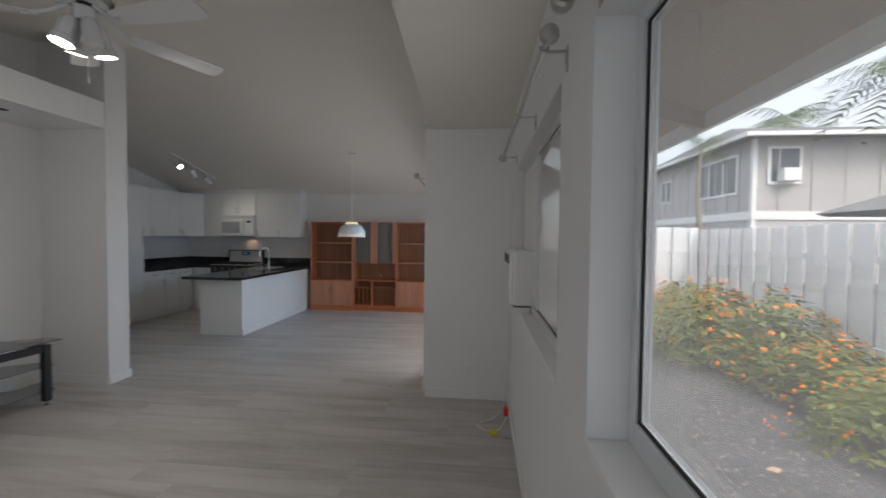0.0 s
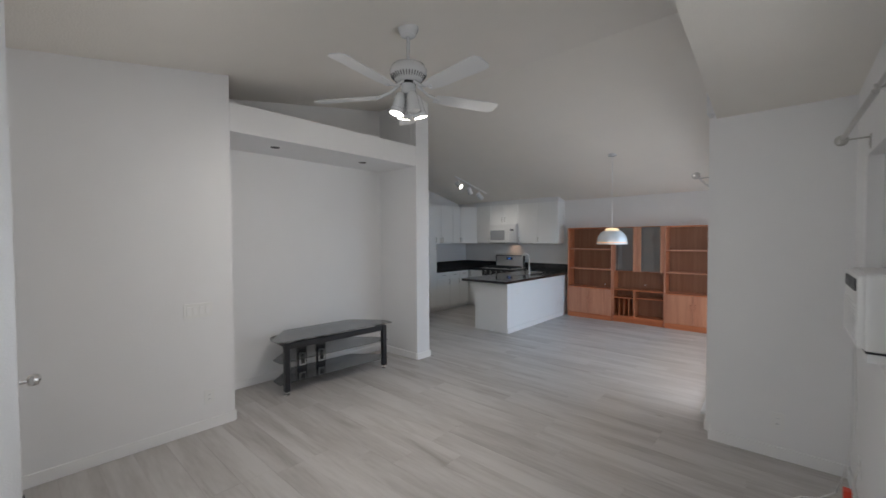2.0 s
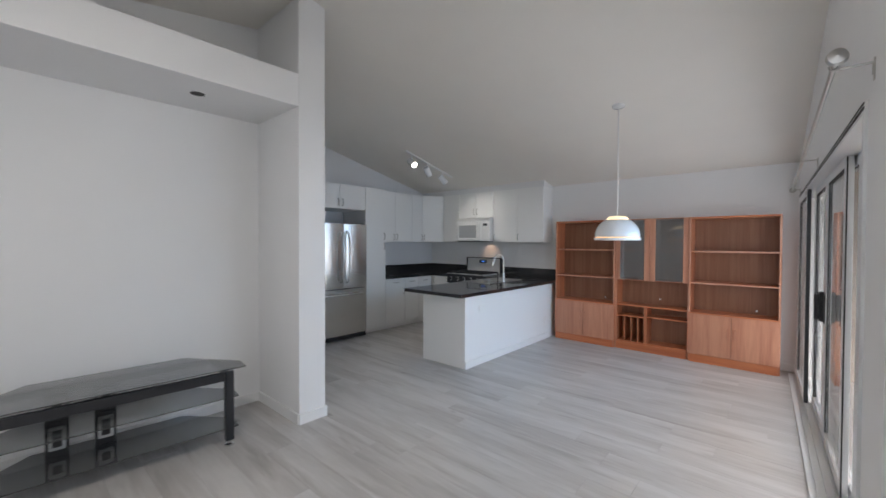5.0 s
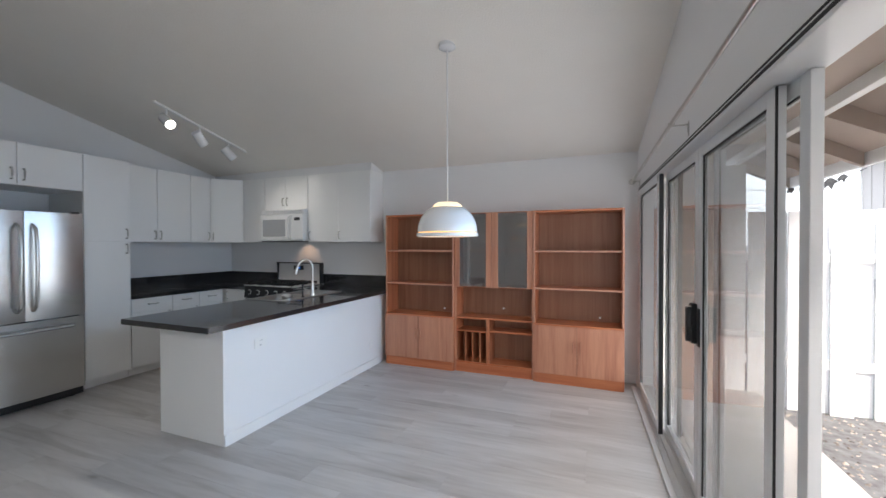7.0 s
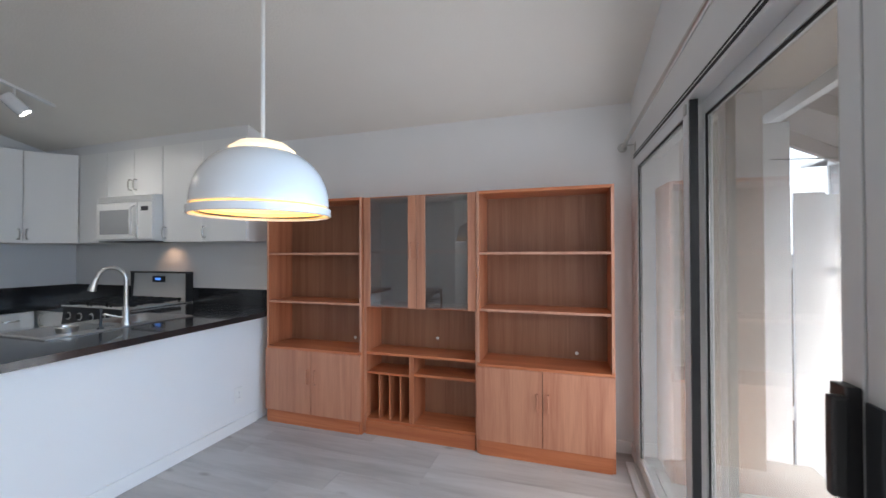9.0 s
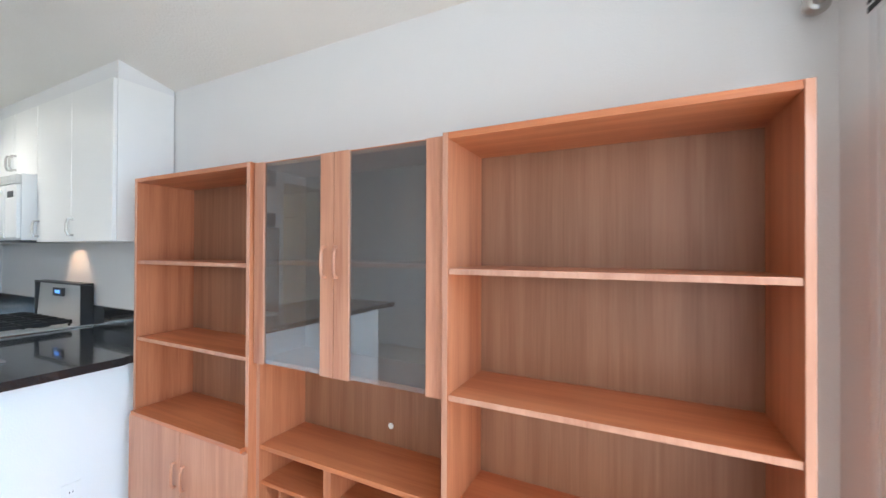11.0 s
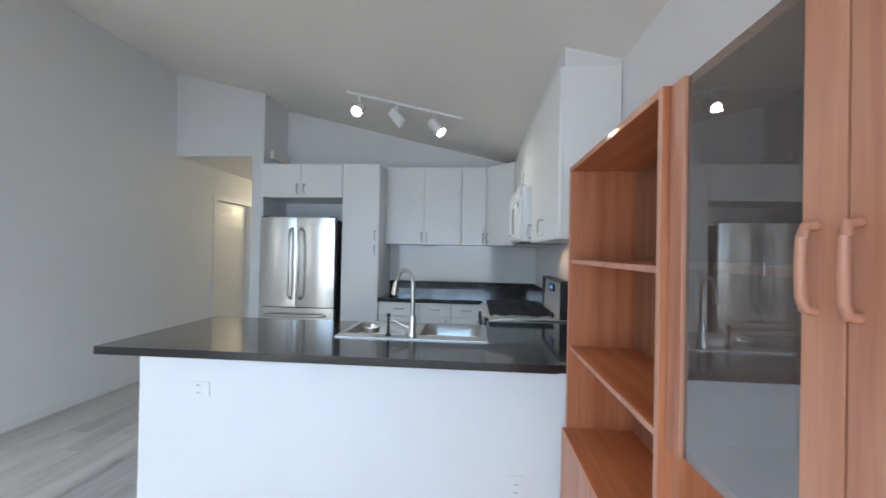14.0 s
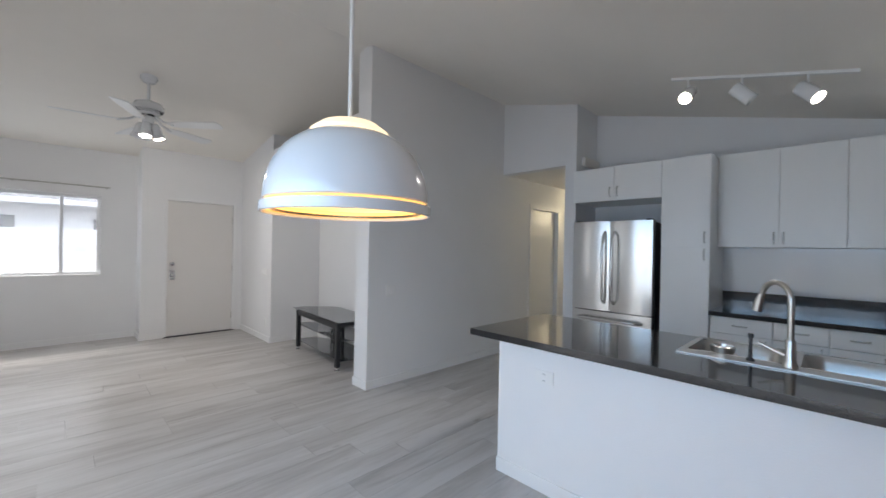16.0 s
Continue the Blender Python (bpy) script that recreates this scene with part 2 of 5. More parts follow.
ALU = material("white_aluminium", (.70, .71, .72), .38, .1, var=.02, scale=10)
GASKET = material("black_gasket", (.02, .02, .02), .7)
DOORP = material("door_paint", (.74, .715, .69), .4, var=.015, scale=3)
WHITEP = material("white_plastic", (.80, .80, .79), .3, var=.01)
ENAMEL = material("white_enamel", (.80, .81, .82), .16, coat=.5)
# inside of the white dome: the bulb's warm glow is put into this colour
WARMIN = material("lamp_inside_glow", (.90, .70, .40), .5)
DARKG = glass("smoked_glass", (.44, .475, .465), 2.1, haze=.03)
CLEAR = glass("window_glass", (.80, .845, .885), 1.5, haze=.11, scatter=True)
# haze puts the room's pale reflection into the panes; tint dims the yard
GREYG = glass("door_glass", (.73, .765, .78), 1.5, haze=.08)
STANDM = material("dark_stand_metal", (.024, .025, .029), .38, .2, var=.08, scale=20)
TVG = glass("grey_glass", (.26, .28, .30), 1.75, haze=.05)
# second window: grey tint with a pale diffuse film mixed in
HAZYG = glass("hazy_glass", (.50, .52, .53), 1.5, haze=.30)
SCREEN = mesh_screen("insect_screen", (.30, .30, .31), .16)
STEELP = material("pale_steel", (.62, .62, .61), .34, .15, var=.03, scale=40)
BULB = glow("bulb", (1, .93, .80), 4)

# ---- the rooms ----
XW, XK, XS, XB = -3.465, -6.16, -.33, .485   # living west, kitchen west, slider wall, bay wall
YD, YS, YJ, YN = .83, .40, 4.47, 8.78        # door wall, south window wall, jog, north wall
RIDGE = 4.5


def ceil(y):
    return 2.784 + .1725 * (y - .812) if y < RIDGE else 3.42 - .2405 * (y - RIDGE)


def along_y(x0, x1, y0, y1, z0=-.05, bm=None):
    """A wall that runs along y and ends under the sloping ceiling."""
    ys = [y0] + ([RIDGE] if y0 < RIDGE < y1 else []) + [y1]
    return prism([(y0, z0), (y1, z0)] + [(y, ceil(y) + .04) for y in reversed(ys)], "x", x0, x1, bm)


def along_x(x0, x1, y0, y1, z0=-.05, bm=None):
    return prism([(y0, z0), (y1, z0), (y1, ceil(y1) + .04), (y0, ceil(y0) + .04)], "x", x0, x1, bm)


# floor bed under the planks, and the slab
structure("floor", box(-8.4, .6, .2, 8.95, -.06, -.005), GAP, "dark bed under pale grey vinyl plank floor", "floor")

# ceilings
structure("ceiling", prism([(.25, ceil(.25)), (RIDGE, ceil(RIDGE)), (8.95, ceil(8.95)), (8.95, ceil(8.95) + .1), (RIDGE, ceil(RIDGE) + .1), (.25, ceil(.25) + .1)], "x", -6.3, -.02),
          CEIL, "off-white textured vaulted ceiling with a central ridge", "ceiling")
structure("ceiling_bay", prism([(-.27, 4.60), (XB + .14, 4.60), (XB + .14, .26), (-.065, .26)], "z", 2.5, 2.6), CEIL, "flat white lower ceiling over the window bay", "ceiling")
bay_face = prism([(-.27, 4.60), (-.22, 4.60), (-.022, .26), (-.065, .26)], "z", 2.6, 2.95)
for v in bay_face.verts:
    if v.co.z > 2.9:
        v.co.z = ceil(v.co.y) + .03
structure("wall_bay_fascia", bay_face, WALL, "white fascia above the window bay", "wall")
structure("ceiling_hall", box(-8.4, -5.76, 4.55, 5.7, 2.44, 2.54), CEIL, "low white hallway ceiling", "ceiling")

# walls
structure("wall_west", along_y(XW - .15, XW, .70, 2.12), WALL, "white painted wall beside the entry", "wall")
structure("wall_niche_side", along_y(-4.2, XW - .15, 1.97, 2.12), WALL, "white side wall of the television niche", "wall")
structure("wall_niche_back", along_y(-4.32, -4.2, 1.97, 4.40), WALL, "white back wall of the television niche", "wall")
structure("ceiling_niche", box(-4.2, XW - .001, 2.12, 4.365, 2.535, 2.79, .006), WALL, "white dropped soffit and plant ledge over the niche", "soffit")
fin = prism([(4.365, -.05), (4.595, -.05), (4.595, ceil(4.595) + .04), (RIDGE, ceil(RIDGE) + .04), (4.365, ceil(4.365) + .04)], "x", -5.63, XW + .003)
structure("wall_fin", fin, WALL, "white partition wall between niche and kitchen", "wall")
hall_s = box(-6.33, -5.63, 4.45, 4.595, -.05, 2.5)
box(-8.3, -7.16, 4.45, 4.595, -.05, 2.5, 0, hall_s)
box(-7.16, -6.33, 4.45, 4.595, 2.06, 2.5, 0, hall_s)
structure("wall_hall_south", hall_s, WALL, "white hallway wall with a doorway", "wall")
structure("wall_hall_north", box(-8.3, -6.3, 5.52, 5.655, -.05, 2.5), WALL, "white hallway wall", "wall")
structure("wall_hall_end", box(-8.42, -8.3, 4.45, 5.66, -.05, 2.5), WALL, "white wall at the hallway end", "wall")
head = prism([(4.596, 2.44), (5.655, 2.44), (5.655, ceil(5.655) + .04), (4.596, ceil(4.596) + .04)], "x", -5.76, -5.63)
structure("wall_hall_header", head, WALL, "white wall over the hallway opening", "wall")
structure("wall_fridge_side", along_x(-6.3, -5.62, 5.521, 5.66), WALL, "white wall end beside the refrigerator", "wall")
structure("wall_kitchen_west", along_y(-6.3, XK, 5.66, YN), WALL, "white kitchen wall", "wall")
structure("wall_north", prism([(YN, -.05), (YN + .15, -.05), (YN + .15, ceil(YN + .15) + .04), (YN, ceil(YN) + .04)], "x", -6.3, XS + .16), WALL, "white painted end wall", "wall")

# entry wall with the door, and the return to the window wall
door_w = along_x(XW, -3.36, YD - .15, YD)
along_x(-2.40, -2.12, YD - .15, YD, -.05, door_w)
along_x(-3.36, -2.40, YD - .15, YD, 2.09, door_w)
structure("wall_entry", door_w, WALL, "white wall around the front door", "wall")
structure("wall_return", along_y(-2.27, -2.12, YS - .001, YD - .151), WALL, "white return wall between entry and window", "wall")
south = along_x(-2.27, -1.71, YS - .15, YS)
along_x(-1.71, -.07, YS - .15, YS, 2.07, south)
along_x(-.07, XS + .18, YS - .15, YS, -.05, south)
box(-.15, XB + .15, YS - .15, YS, -.05, 2.55, 0, south)
box(-1.71, -.07, YS - .15, YS, -.05, .945, 0, south)
structure("wall_south", south, WALL, "white wall with a wide window", "wall")

# bay wall with two windows
W1, W2, SILL, HEAD = (.62, 1.85), (2.24, 4.02), 1.005, 2.04
bay = bmesh.new()
for a, b in ((YS - .1, W1[0]), (W1[1], W2[0]), (W2[1], YJ + .15)):
    box(XB, XB + .15, a, b, -.05, 2.55, 0, bay)
for a, b in (W1, W2):
    box(XB, XB + .15, a, b, -.05, SILL, 0, bay)
    box(XB, XB + .15, a, b, HEAD, 2.55, 0, bay)
structure("wall_bay", bay, WALL, "white wall with two deep-set windows", "wall")
structure("wall_jog", box(-.28, XB, YJ, YJ + .15, -.05, 2.55), WALL, "white wall at the end of the window bay", "wall")
structure("wall_jog_upper", along_x(-.33, -.19, YJ + .004, YJ + .15, 2.551), WALL, "white wall over the bay end", "wall")

# slider wall
Y0, Y1, SH = 4.95, 8.62, 2.0
SKEW = Matrix.Translation((XS, 4.62, 0)) @ Matrix.Rotation(radians(1.8), 4, "Z") @ Matrix.Translation((-XS, -4.62, 0))
sw = along_y(XS, XS + .15, YJ + .15, Y0)
along_y(XS, XS + .15, Y1, YN + .02, -.05, sw)
along_y(XS, XS + .15, Y0, Y1, SH, sw)
bmesh.ops.transform(sw, verts=sw.verts, matrix=SKEW)
structure("wall_slider", sw, WALL, "white wall around the sliding glass doors", "wall")

# baseboards
bb = bmesh.new()
for x0, x1, y0, y1 in ((XW, XW + .014, YD, 2.12), (XW - .735, XW, 2.12, 2.134), (-4.2, -4.186, 2.12, 4.365), (-4.2, XW - .0, 4.351, 4.365),
                       (XW + .003, XW + .018, 4.36, 4.60), (-5.63, XW + .017, 4.595, 4.609), (-.28, XB, YJ - .014, YJ), (XB - .014, XB, YS, YJ - .014),
                       (-2.12, -2.106, YS, YD), (-2.12, XB, YS, YS + .014), (-2.40, -2.106, YD, YD + .014), (-.6, XS, YN - .014, YN), (-.294, -.28, YJ - .014, YJ + .15),
                       (-5.62, -5.606, 5.52, 5.66), (-6.33, -5.63, 4.595, 4.609)):
    box(x0, x1, y0, y1, 0, .085, .003, bb)
sb = box(XS - .014, XS, YJ + .15, Y0, 0, .085, .003)
box(XS - .014, XS, Y1, YN, 0, .085, .003, sb)
bmesh.ops.transform(sb, verts=sb.verts, matrix=SKEW)
structure("baseboard_slider", sb, TRIM, "white painted baseboard beside the sliding doors", "baseboard")
structure("baseboard", bb, TRIM, "white painted low baseboard", "baseboard")


# ---- windows and doors ----
def bay_window(name, a, b, mull, deep=.10):
    w = thing(name, "white aluminium window set deep in the white wall", "window", (XB + .11, (a + b) / 2, SILL), "bay windows", "structure")
    x0, x1 = XB + deep, XB + deep + .04
    f = bmesh.new()
    for p in ((a, a + .035, SILL, HEAD), (b - .035, b, SILL, HEAD), (a + .035, b - .035, SILL, SILL + .065), (a + .035, b - .035, HEAD - .035, HEAD)):
        box(x0, x1, p[0], p[1], p[2], p[3], .003, f)
    part("window_frame", f, ALU, w)
    g = bmesh.new()
    for p in ((a + .035, a + .041, SILL + .065, HEAD - .035), (b - .041, b - .035, SILL + .065, HEAD - .035), (a + .041, b - .041, SILL + .065, SILL + .071), (a + .041, b - .041, HEAD - .041, HEAD - .035)):
        box(x0 + .008, x0 + .014, p[0], p[1], p[2], p[3], 0, g)
    part("gasket", g, GASKET, w)
    if mull:
        part("mullion", box(x0 + .002, x1 - .004, mull, mull + .03, SILL + .071, HEAD - .041, .003), ALU, w)
    pane = part("pane", box(x0 + .018, x0 + .022, a + .041, b - .041, SILL + .071, HEAD - .041), HAZYG if mull else CLEAR, w)
    pane.visible_shadow = False
    part("window_sill", box(XB - .004, XB + deep, a + .001, b - .001, SILL - .02, SILL + .006, .003), TRIM, w)


bay_window("window_1", *W1, 0)
bay_window("window_2", *W2, 3.22, .062)

ws = thing("window_3", "white sliding window in the white wall", "window", (-.9, YS - .1, .945), "", "structure")
fr = bmesh.new()
for p in ((-1.71, -1.67, .945, 2.07), (-.11, -.07, .945, 2.07), (-1.67, -.11, .945, .985), (-1.67, -.11, 2.03, 2.07)):
    box(p[0], p[1], YS - .13, YS - .09, p[2], p[3], .003, fr)
part("window_frame", fr, ALU, ws)
for x in (-1.32, -.50):
    part("mullion", box(x, x + .035, YS - .128, YS - .092, .985, 2.03, .003), ALU, ws)
for a, b in ((-1.67, -1.32), (-1.285, -.50), (-.465, -.11)):
    pn = part("pane", box(a, b, YS - .112, YS - .108, .985, 2.03), CLEAR, ws)
    pn.visible_shadow = False
part("window_sill", box(-1.708, -.072, YS - .088, YS + .012, .925, .95, .003), TRIM, ws)

# sliding glass doors: four leaves in a white aluminium frame
sl = thing("door_1", "white aluminium sliding glass doors, one end open", "sliding door", (XS + .05, 6.8, 0), "", "structure")
f = bmesh.new()
box(XS - .012, XS + .135, Y0, Y0 + .035, .0, SH, .003, f)
box(XS - .012, XS + .135, Y1 - .035, Y1, .0, SH, .003, f)
box(XS - .012, XS + .135, Y0 + .035, Y1 - .035, SH - .045, SH, .003, f)
part("door_frame", f, ALU, sl)
tr = box(XS - .075, XS + .12, Y0, Y1, .0, .022, .003)
for x in (XS - .04, XS + .0, XS + .04, XS + .08):
    box(x, x + .007, Y0 + .036, Y1 - .036, .022, .034, 0, tr)
part("floor_track", tr, ALU, sl)
gk = bmesh.new()
box(XS - .014, XS - .011, Y0, Y1, SH - .032, SH - .020, 0, gk)
box(XS - .014, XS - .011, Y0, Y1, SH - .012, SH - .005, 0, gk)
part("head_gasket", gk, GASKET, sl)


def leaf(a, b, x, fill=GREYG):
    lf = box(x, x + .034, a, a + .06, .035, SH - .046, .003)
    box(x, x + .034, b - .06, b, .035, SH - .046, .003, lf)
    box(x, x + .034, a + .06, b - .06, .035, .10, .003, lf)
    box(x, x + .034, a + .06, b - .06, SH - .10, SH - .046, .003, lf)
    o = part("leaf", lf, ALU, sl)
    g = bmesh.new()
    for y in (a + .0605, b - .0665):
        box(x + .006, x + .014, y, y + .006, .10, SH - .10, 0, g)
    box(x + .004, x + .012, a + .0675, b - .0675, SH - .1065, SH - .1005, 0, g)
    part("leaf_gasket", g, GASKET, o)
    pn = part("pane", box(x + .015, x + .019, a + .067, b - .067, .1005, SH - .1005), fill, o)
    pn.visible_shadow = False
    return o


la = leaf(7.57, 8.58, XS - .012)
part("weather_strip", box(XS - .009, XS + .019, 7.558, 7.5695, .04, SH - .05), GREYM, la, "dark weather strip")
part("latch_clip", box(XS - .020, XS - .0125, 7.575, 7.60, SH - .10, SH - .06, .002), NICKEL, la)
lb = leaf(6.802, 7.66, XS + .050)
leaf(5.92, 6.795, XS + .050)
leaf(5.80, 6.68, XS + .092, SCREEN)
part("meeting_strip", box(XS + .056, XS + .078, 6.7955, 6.8015, .04, SH - .05), GASKET, sl)
part("stop_strip", box(XS + .052, XS + .058, 5.912, 5.9195, .04, SH - .05), GASKET, sl)
hd = box(XS - .006, XS + .022, 6.790, 6.814, .905, 1.095, .006)
box(XS + .0222, XS + .0495, 6.803, 6.85, .89, 1.11, .004, hd)
part("handle", hd, BLACKP, lb, "black pull handle")
part("thumb_latch", box(XS + .010, XS + .022, 6.826, 6.842, .965, 1.02, .003), BLACKP, lb)
part("lock_plate", box(XS + .042, XS + .0495, 6.745, 6.79, .885, 1.09, .003), GREYM, sl)
sl.location = SKEW @ sl.location
sl.rotation_euler = (0, 0, radians(1.8))

# front door
fd = thing("door_2", "closed plain white front door with a chrome lever set", "door", (-2.88, YD - .05, 0), "", "structure")
part("door_leaf", box(-3.325, -2.435, YD - .075, YD - .03, .01, 2.05, .003), DOORP, fd)
cs = bmesh.new()
for p in ((-3.36, -3.327, 0, 2.09), (-2.433, -2.40, 0, 2.09), (-3.327, -2.433, 2.052, 2.09)):
    box(p[0], p[1], YD - .12, YD + .006, p[2], p[3], .003, cs)
part("door_frame", cs, TRIM, fd)
kb = rod((-2.50, YD - .03, .93), (-2.50, YD + .035, .93), .011)
lathe([(0, 0), (.022, .004), (.029, .02), (.026, .04), (.012, .05), (0, .052)], (-2.50, YD + .03, .93), 20, kb, (0, 1, 0))
part("knob", kb, CHROME, fd, "chrome knob", True)
part("knob_plate", box(-2.535, -2.465, YD - .03, YD - .022, .86, 1.0, .004), CHROME, fd)
part("deadbolt", lathe([(0, 0), (.03, 0), (.03, .018), (.02, .025), (0, .025)], (-2.50, YD - .03, 1.10), 20, None, (0, 1, 0)), CHROME, fd, "", True)
for z in (.25, 1.03, 1.80):
    part("hinge", box(-3.332, -3.318, YD - .03, YD - .024, z - .05, z + .05), NICKEL, fd)
part("threshold", box(-3.36, -2.40, YD - .1, YD + .02, 0, .014, .004), GREYM, fd)

# hallway door
hd2 = thing("door_3", "closed plain white hallway door", "door", (-6.75, 4.55, 0), "", "structure")
part("door_leaf", box(-7.13, -6.36, 4.50, 4.54, .01, 2.03, .003), WHITEP, hd2)
cs = bmesh.new()
for p in ((-7.20, -7.13, 0, 2.10), (-6.36, -6.29, 0, 2.10), (-7.13, -6.36, 2.032, 2.10)):
    box(p[0], p[1], 4.50, 4.607, p[2], p[3], .003, cs)
part("door_frame", cs, TRIM, hd2)
sc = thing("wall_sconce", "small lit hallway wall light with a white shade", "wall light", (-8.29, 5.2, 2.05))
part("shade", box(-8.295, -8.20, 5.10, 5.34, 2.0, 2.14, .015), glow("sconce_glow", (1, .86, .5), 1.2), sc)
lamp("POINT", "hall_light", (-8.05, 5.2, 2.05), .6, (1, .86, .64), .08)

# ---- teak wall unit: three bookcases side by side ----
YB = 8.772


def bow(x, y, z, half, out):
    """A bowed wooden pull that stands off its door at both ends."""
    pts = [(x, y, z - half), (x, y - out * .75, z - half * .96), (x, y - out, z - half * .7), (x, y - out * 1.08, z),
           (x, y - out, z + half * .7), (x, y - out * .75, z + half * .96), (x, y, z + half)]
    return tube(pts, .0068, 10)


def bookcase(x0, x1, label, doors=True):
    YF = 8.475 if doors else 8.512
    u = thing("bookcase", label, "bookcase", ((x0 + x1) / 2, 8.63, 0), "teak wall unit")
    for x in (x0, x1 - .02):
        sp = part("side_panel", box(x + .0005, x + .0195, YF, YB, .0, 1.793, .0015), TEAK, u)
        part("edge_band", box(x + .001, x + .019, YF - .0016, YF - .0003, .62 if doors else .02, 1.792), TEAKE, sp)
    part("top", box(x0 + .02, x1 - .02, YF, YB, 1.772, 1.7925, .0015), TEAKH, u)
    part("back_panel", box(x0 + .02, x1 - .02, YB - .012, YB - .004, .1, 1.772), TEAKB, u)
    part("plinth", box(x0 + .02, x1 - .02, YF - .012, YF + .012, 0, .098, .0015), TEAKH, u)
    part("bottom", box(x0 + .02, x1 - .02, YF, YB - .012, .098, .116), TEAKH, u)
    if doors:
        for z in (1.364, .976):
            sh = part("shelf", box(x0 + .02, x1 - .02, YF + .006, YB - .012, z - .009, z + .009, .0015), TEAKH, u)
            part("edge_band", box(x0 + .021, x1 - .021, YF + .0043, YF + .0057, z - .0085, z + .0085), TEAKE, sh)
        part("counter_shelf", box(x0 + .02, x1 - .02, YF - .022, YB - .012, .598, .617, .0015), TEAKH, u)
        xm = (x0 + x1) / 2
        for a, b, h in ((x0 + .002, xm - .002, xm - .035), (xm + .002, x1 - .002, xm + .035)):
            d = part("door", box(a, b, YF - .020, YF - .001, .102, .596, .002), TEAKD, u)
            part("handle", bow(h, YF - .0205, .395, .055, .018), TEAKD, d, "bowed wooden handle", True)
        part("cable_cap", lathe([(0, 0), (.012, 0), (.012, .004), (0, .004)], (x1 - .22, YB - .016, .66), 14, None, (0, -1, 0)), WHITEP, u)
    else:
        part("counter_shelf", box(x0 + .02, x1 - .02, YF + .002, YB - .012, .600, .619, .0015), TEAKH, u)
        part("shelf", box(x0 + .02, x1 - .02, YF + .006, YB - .012, .958, .976, .0015), TEAKH, u)
        part("shelf", box(x0 + .02, x1 - .02, YF + .02, YB - .012, 1.367, 1.385, .0015), TEAKH, u)
        xm = -1.975
        part("divider", box(xm - .018, xm + .018, YF + .004, YB - .012, .116, .600, .0015), TEAK, u)
        part("shelf", box(x0 + .02, xm - .018, YF + .008, YB - .012, .452, .468, .0015), TEAKH, u)
        part("shelf", box(xm + .018, x1 - .02, YF + .008, YB - .012, .462, .480, .0015), TEAKH, u)
        for k in range(3):
            x = x0 + .02 + (xm - .018 - x0 - .02) * (k + 1.1) / 4
            part("record_divider", box(x - .005, x + .005, YF + .02, YB - .012, .116, .452), TEAK, u)
        for a, b, ga, gb, h in ((x0 + .006, -1.927, x0 + .062, -1.990, -1.967), (-1.923, x1 - .006, -1.856, x1 - .066, -1.908)):
            d = part("glass_door", box(a, ga, YF - .022, YF - .002, .962, 1.788, .0015), TEAKD, u)
            part("stile", box(gb, b, YF - .022, YF - .002, .962, 1.788, .0015), TEAKD, d)
            pn = part("pane", box(ga - .004, gb + .004, YF - .014, YF - .009, .966, 1.784), DARKG, d)
            pn.visible_shadow = False
            part("handle", bow(h, YF - .0225, 1.385, .056, .018), TEAKD, d, "bowed wooden handle", True)
        part("cable_cap", lathe([(0, 0), (.012, 0), (.012, .004), (0, .004)], (-1.85, YB - .016, .70), 14, None, (0, -1, 0)), WHITEP, u)
    return u


bookcase(-3.24, -2.36, "teak veneer bookcase with open shelves over two doors")
bookcase(-2.36, -1.474, "teak bookcase with smoked glass doors and record slots", False)
bookcase(-1.474, -.60, "teak bookcase with open shelves over two cupboard doors")

# ---- kitchen ----
TOPZ = .888


def pull(a, b, u, out):
    """A bowed nickel pull between two points, standing out of the door."""
    a, b, out = Vector(a), Vector(b), Vector(out)
    return tube([a, a + out * .024, a.lerp(b, .25) + out * .032, a.lerp(b, .75) + out * .032, b + out * .024, b], .0068, 8)


def west_unit(name, label, f, depth, y0, y1, z0, z1, fronts, group, toe=False):
    """A cabinet that faces east. fronts: (y0, y1, z0, z1, handle y, handle z, upright)"""
    u = thing(name, label, "cabinet", (f - depth / 2, (y0 + y1) / 2, z0), group)
    body = box(f - depth, f - .02, y0, y1, z0 + (.09 if toe else 0), z1)
    if toe:
        box(f - depth, f - .06, y0, y1, z0, z0 + .09, 0, body)
    part("body", body, LAM, u)
    for a, b, c, d, hy, hz, up in fronts:
        dr = part("drawer" if not up else "door", box(f - .019, f, a + .0015, b - .0015, c + .0015, d - .0015, .002), LAM, u)
        if up:
            part("handle", pull((f, hy, hz - .048), (f, hy, hz + .048), 0, (1, 0, 0)), NICKEL, dr, "", True)
        else:
            part("handle", pull((f, hy - .048, hz), (f, hy + .048, hz), 0, (1, 0, 0)), NICKEL, dr, "", True)
    return u


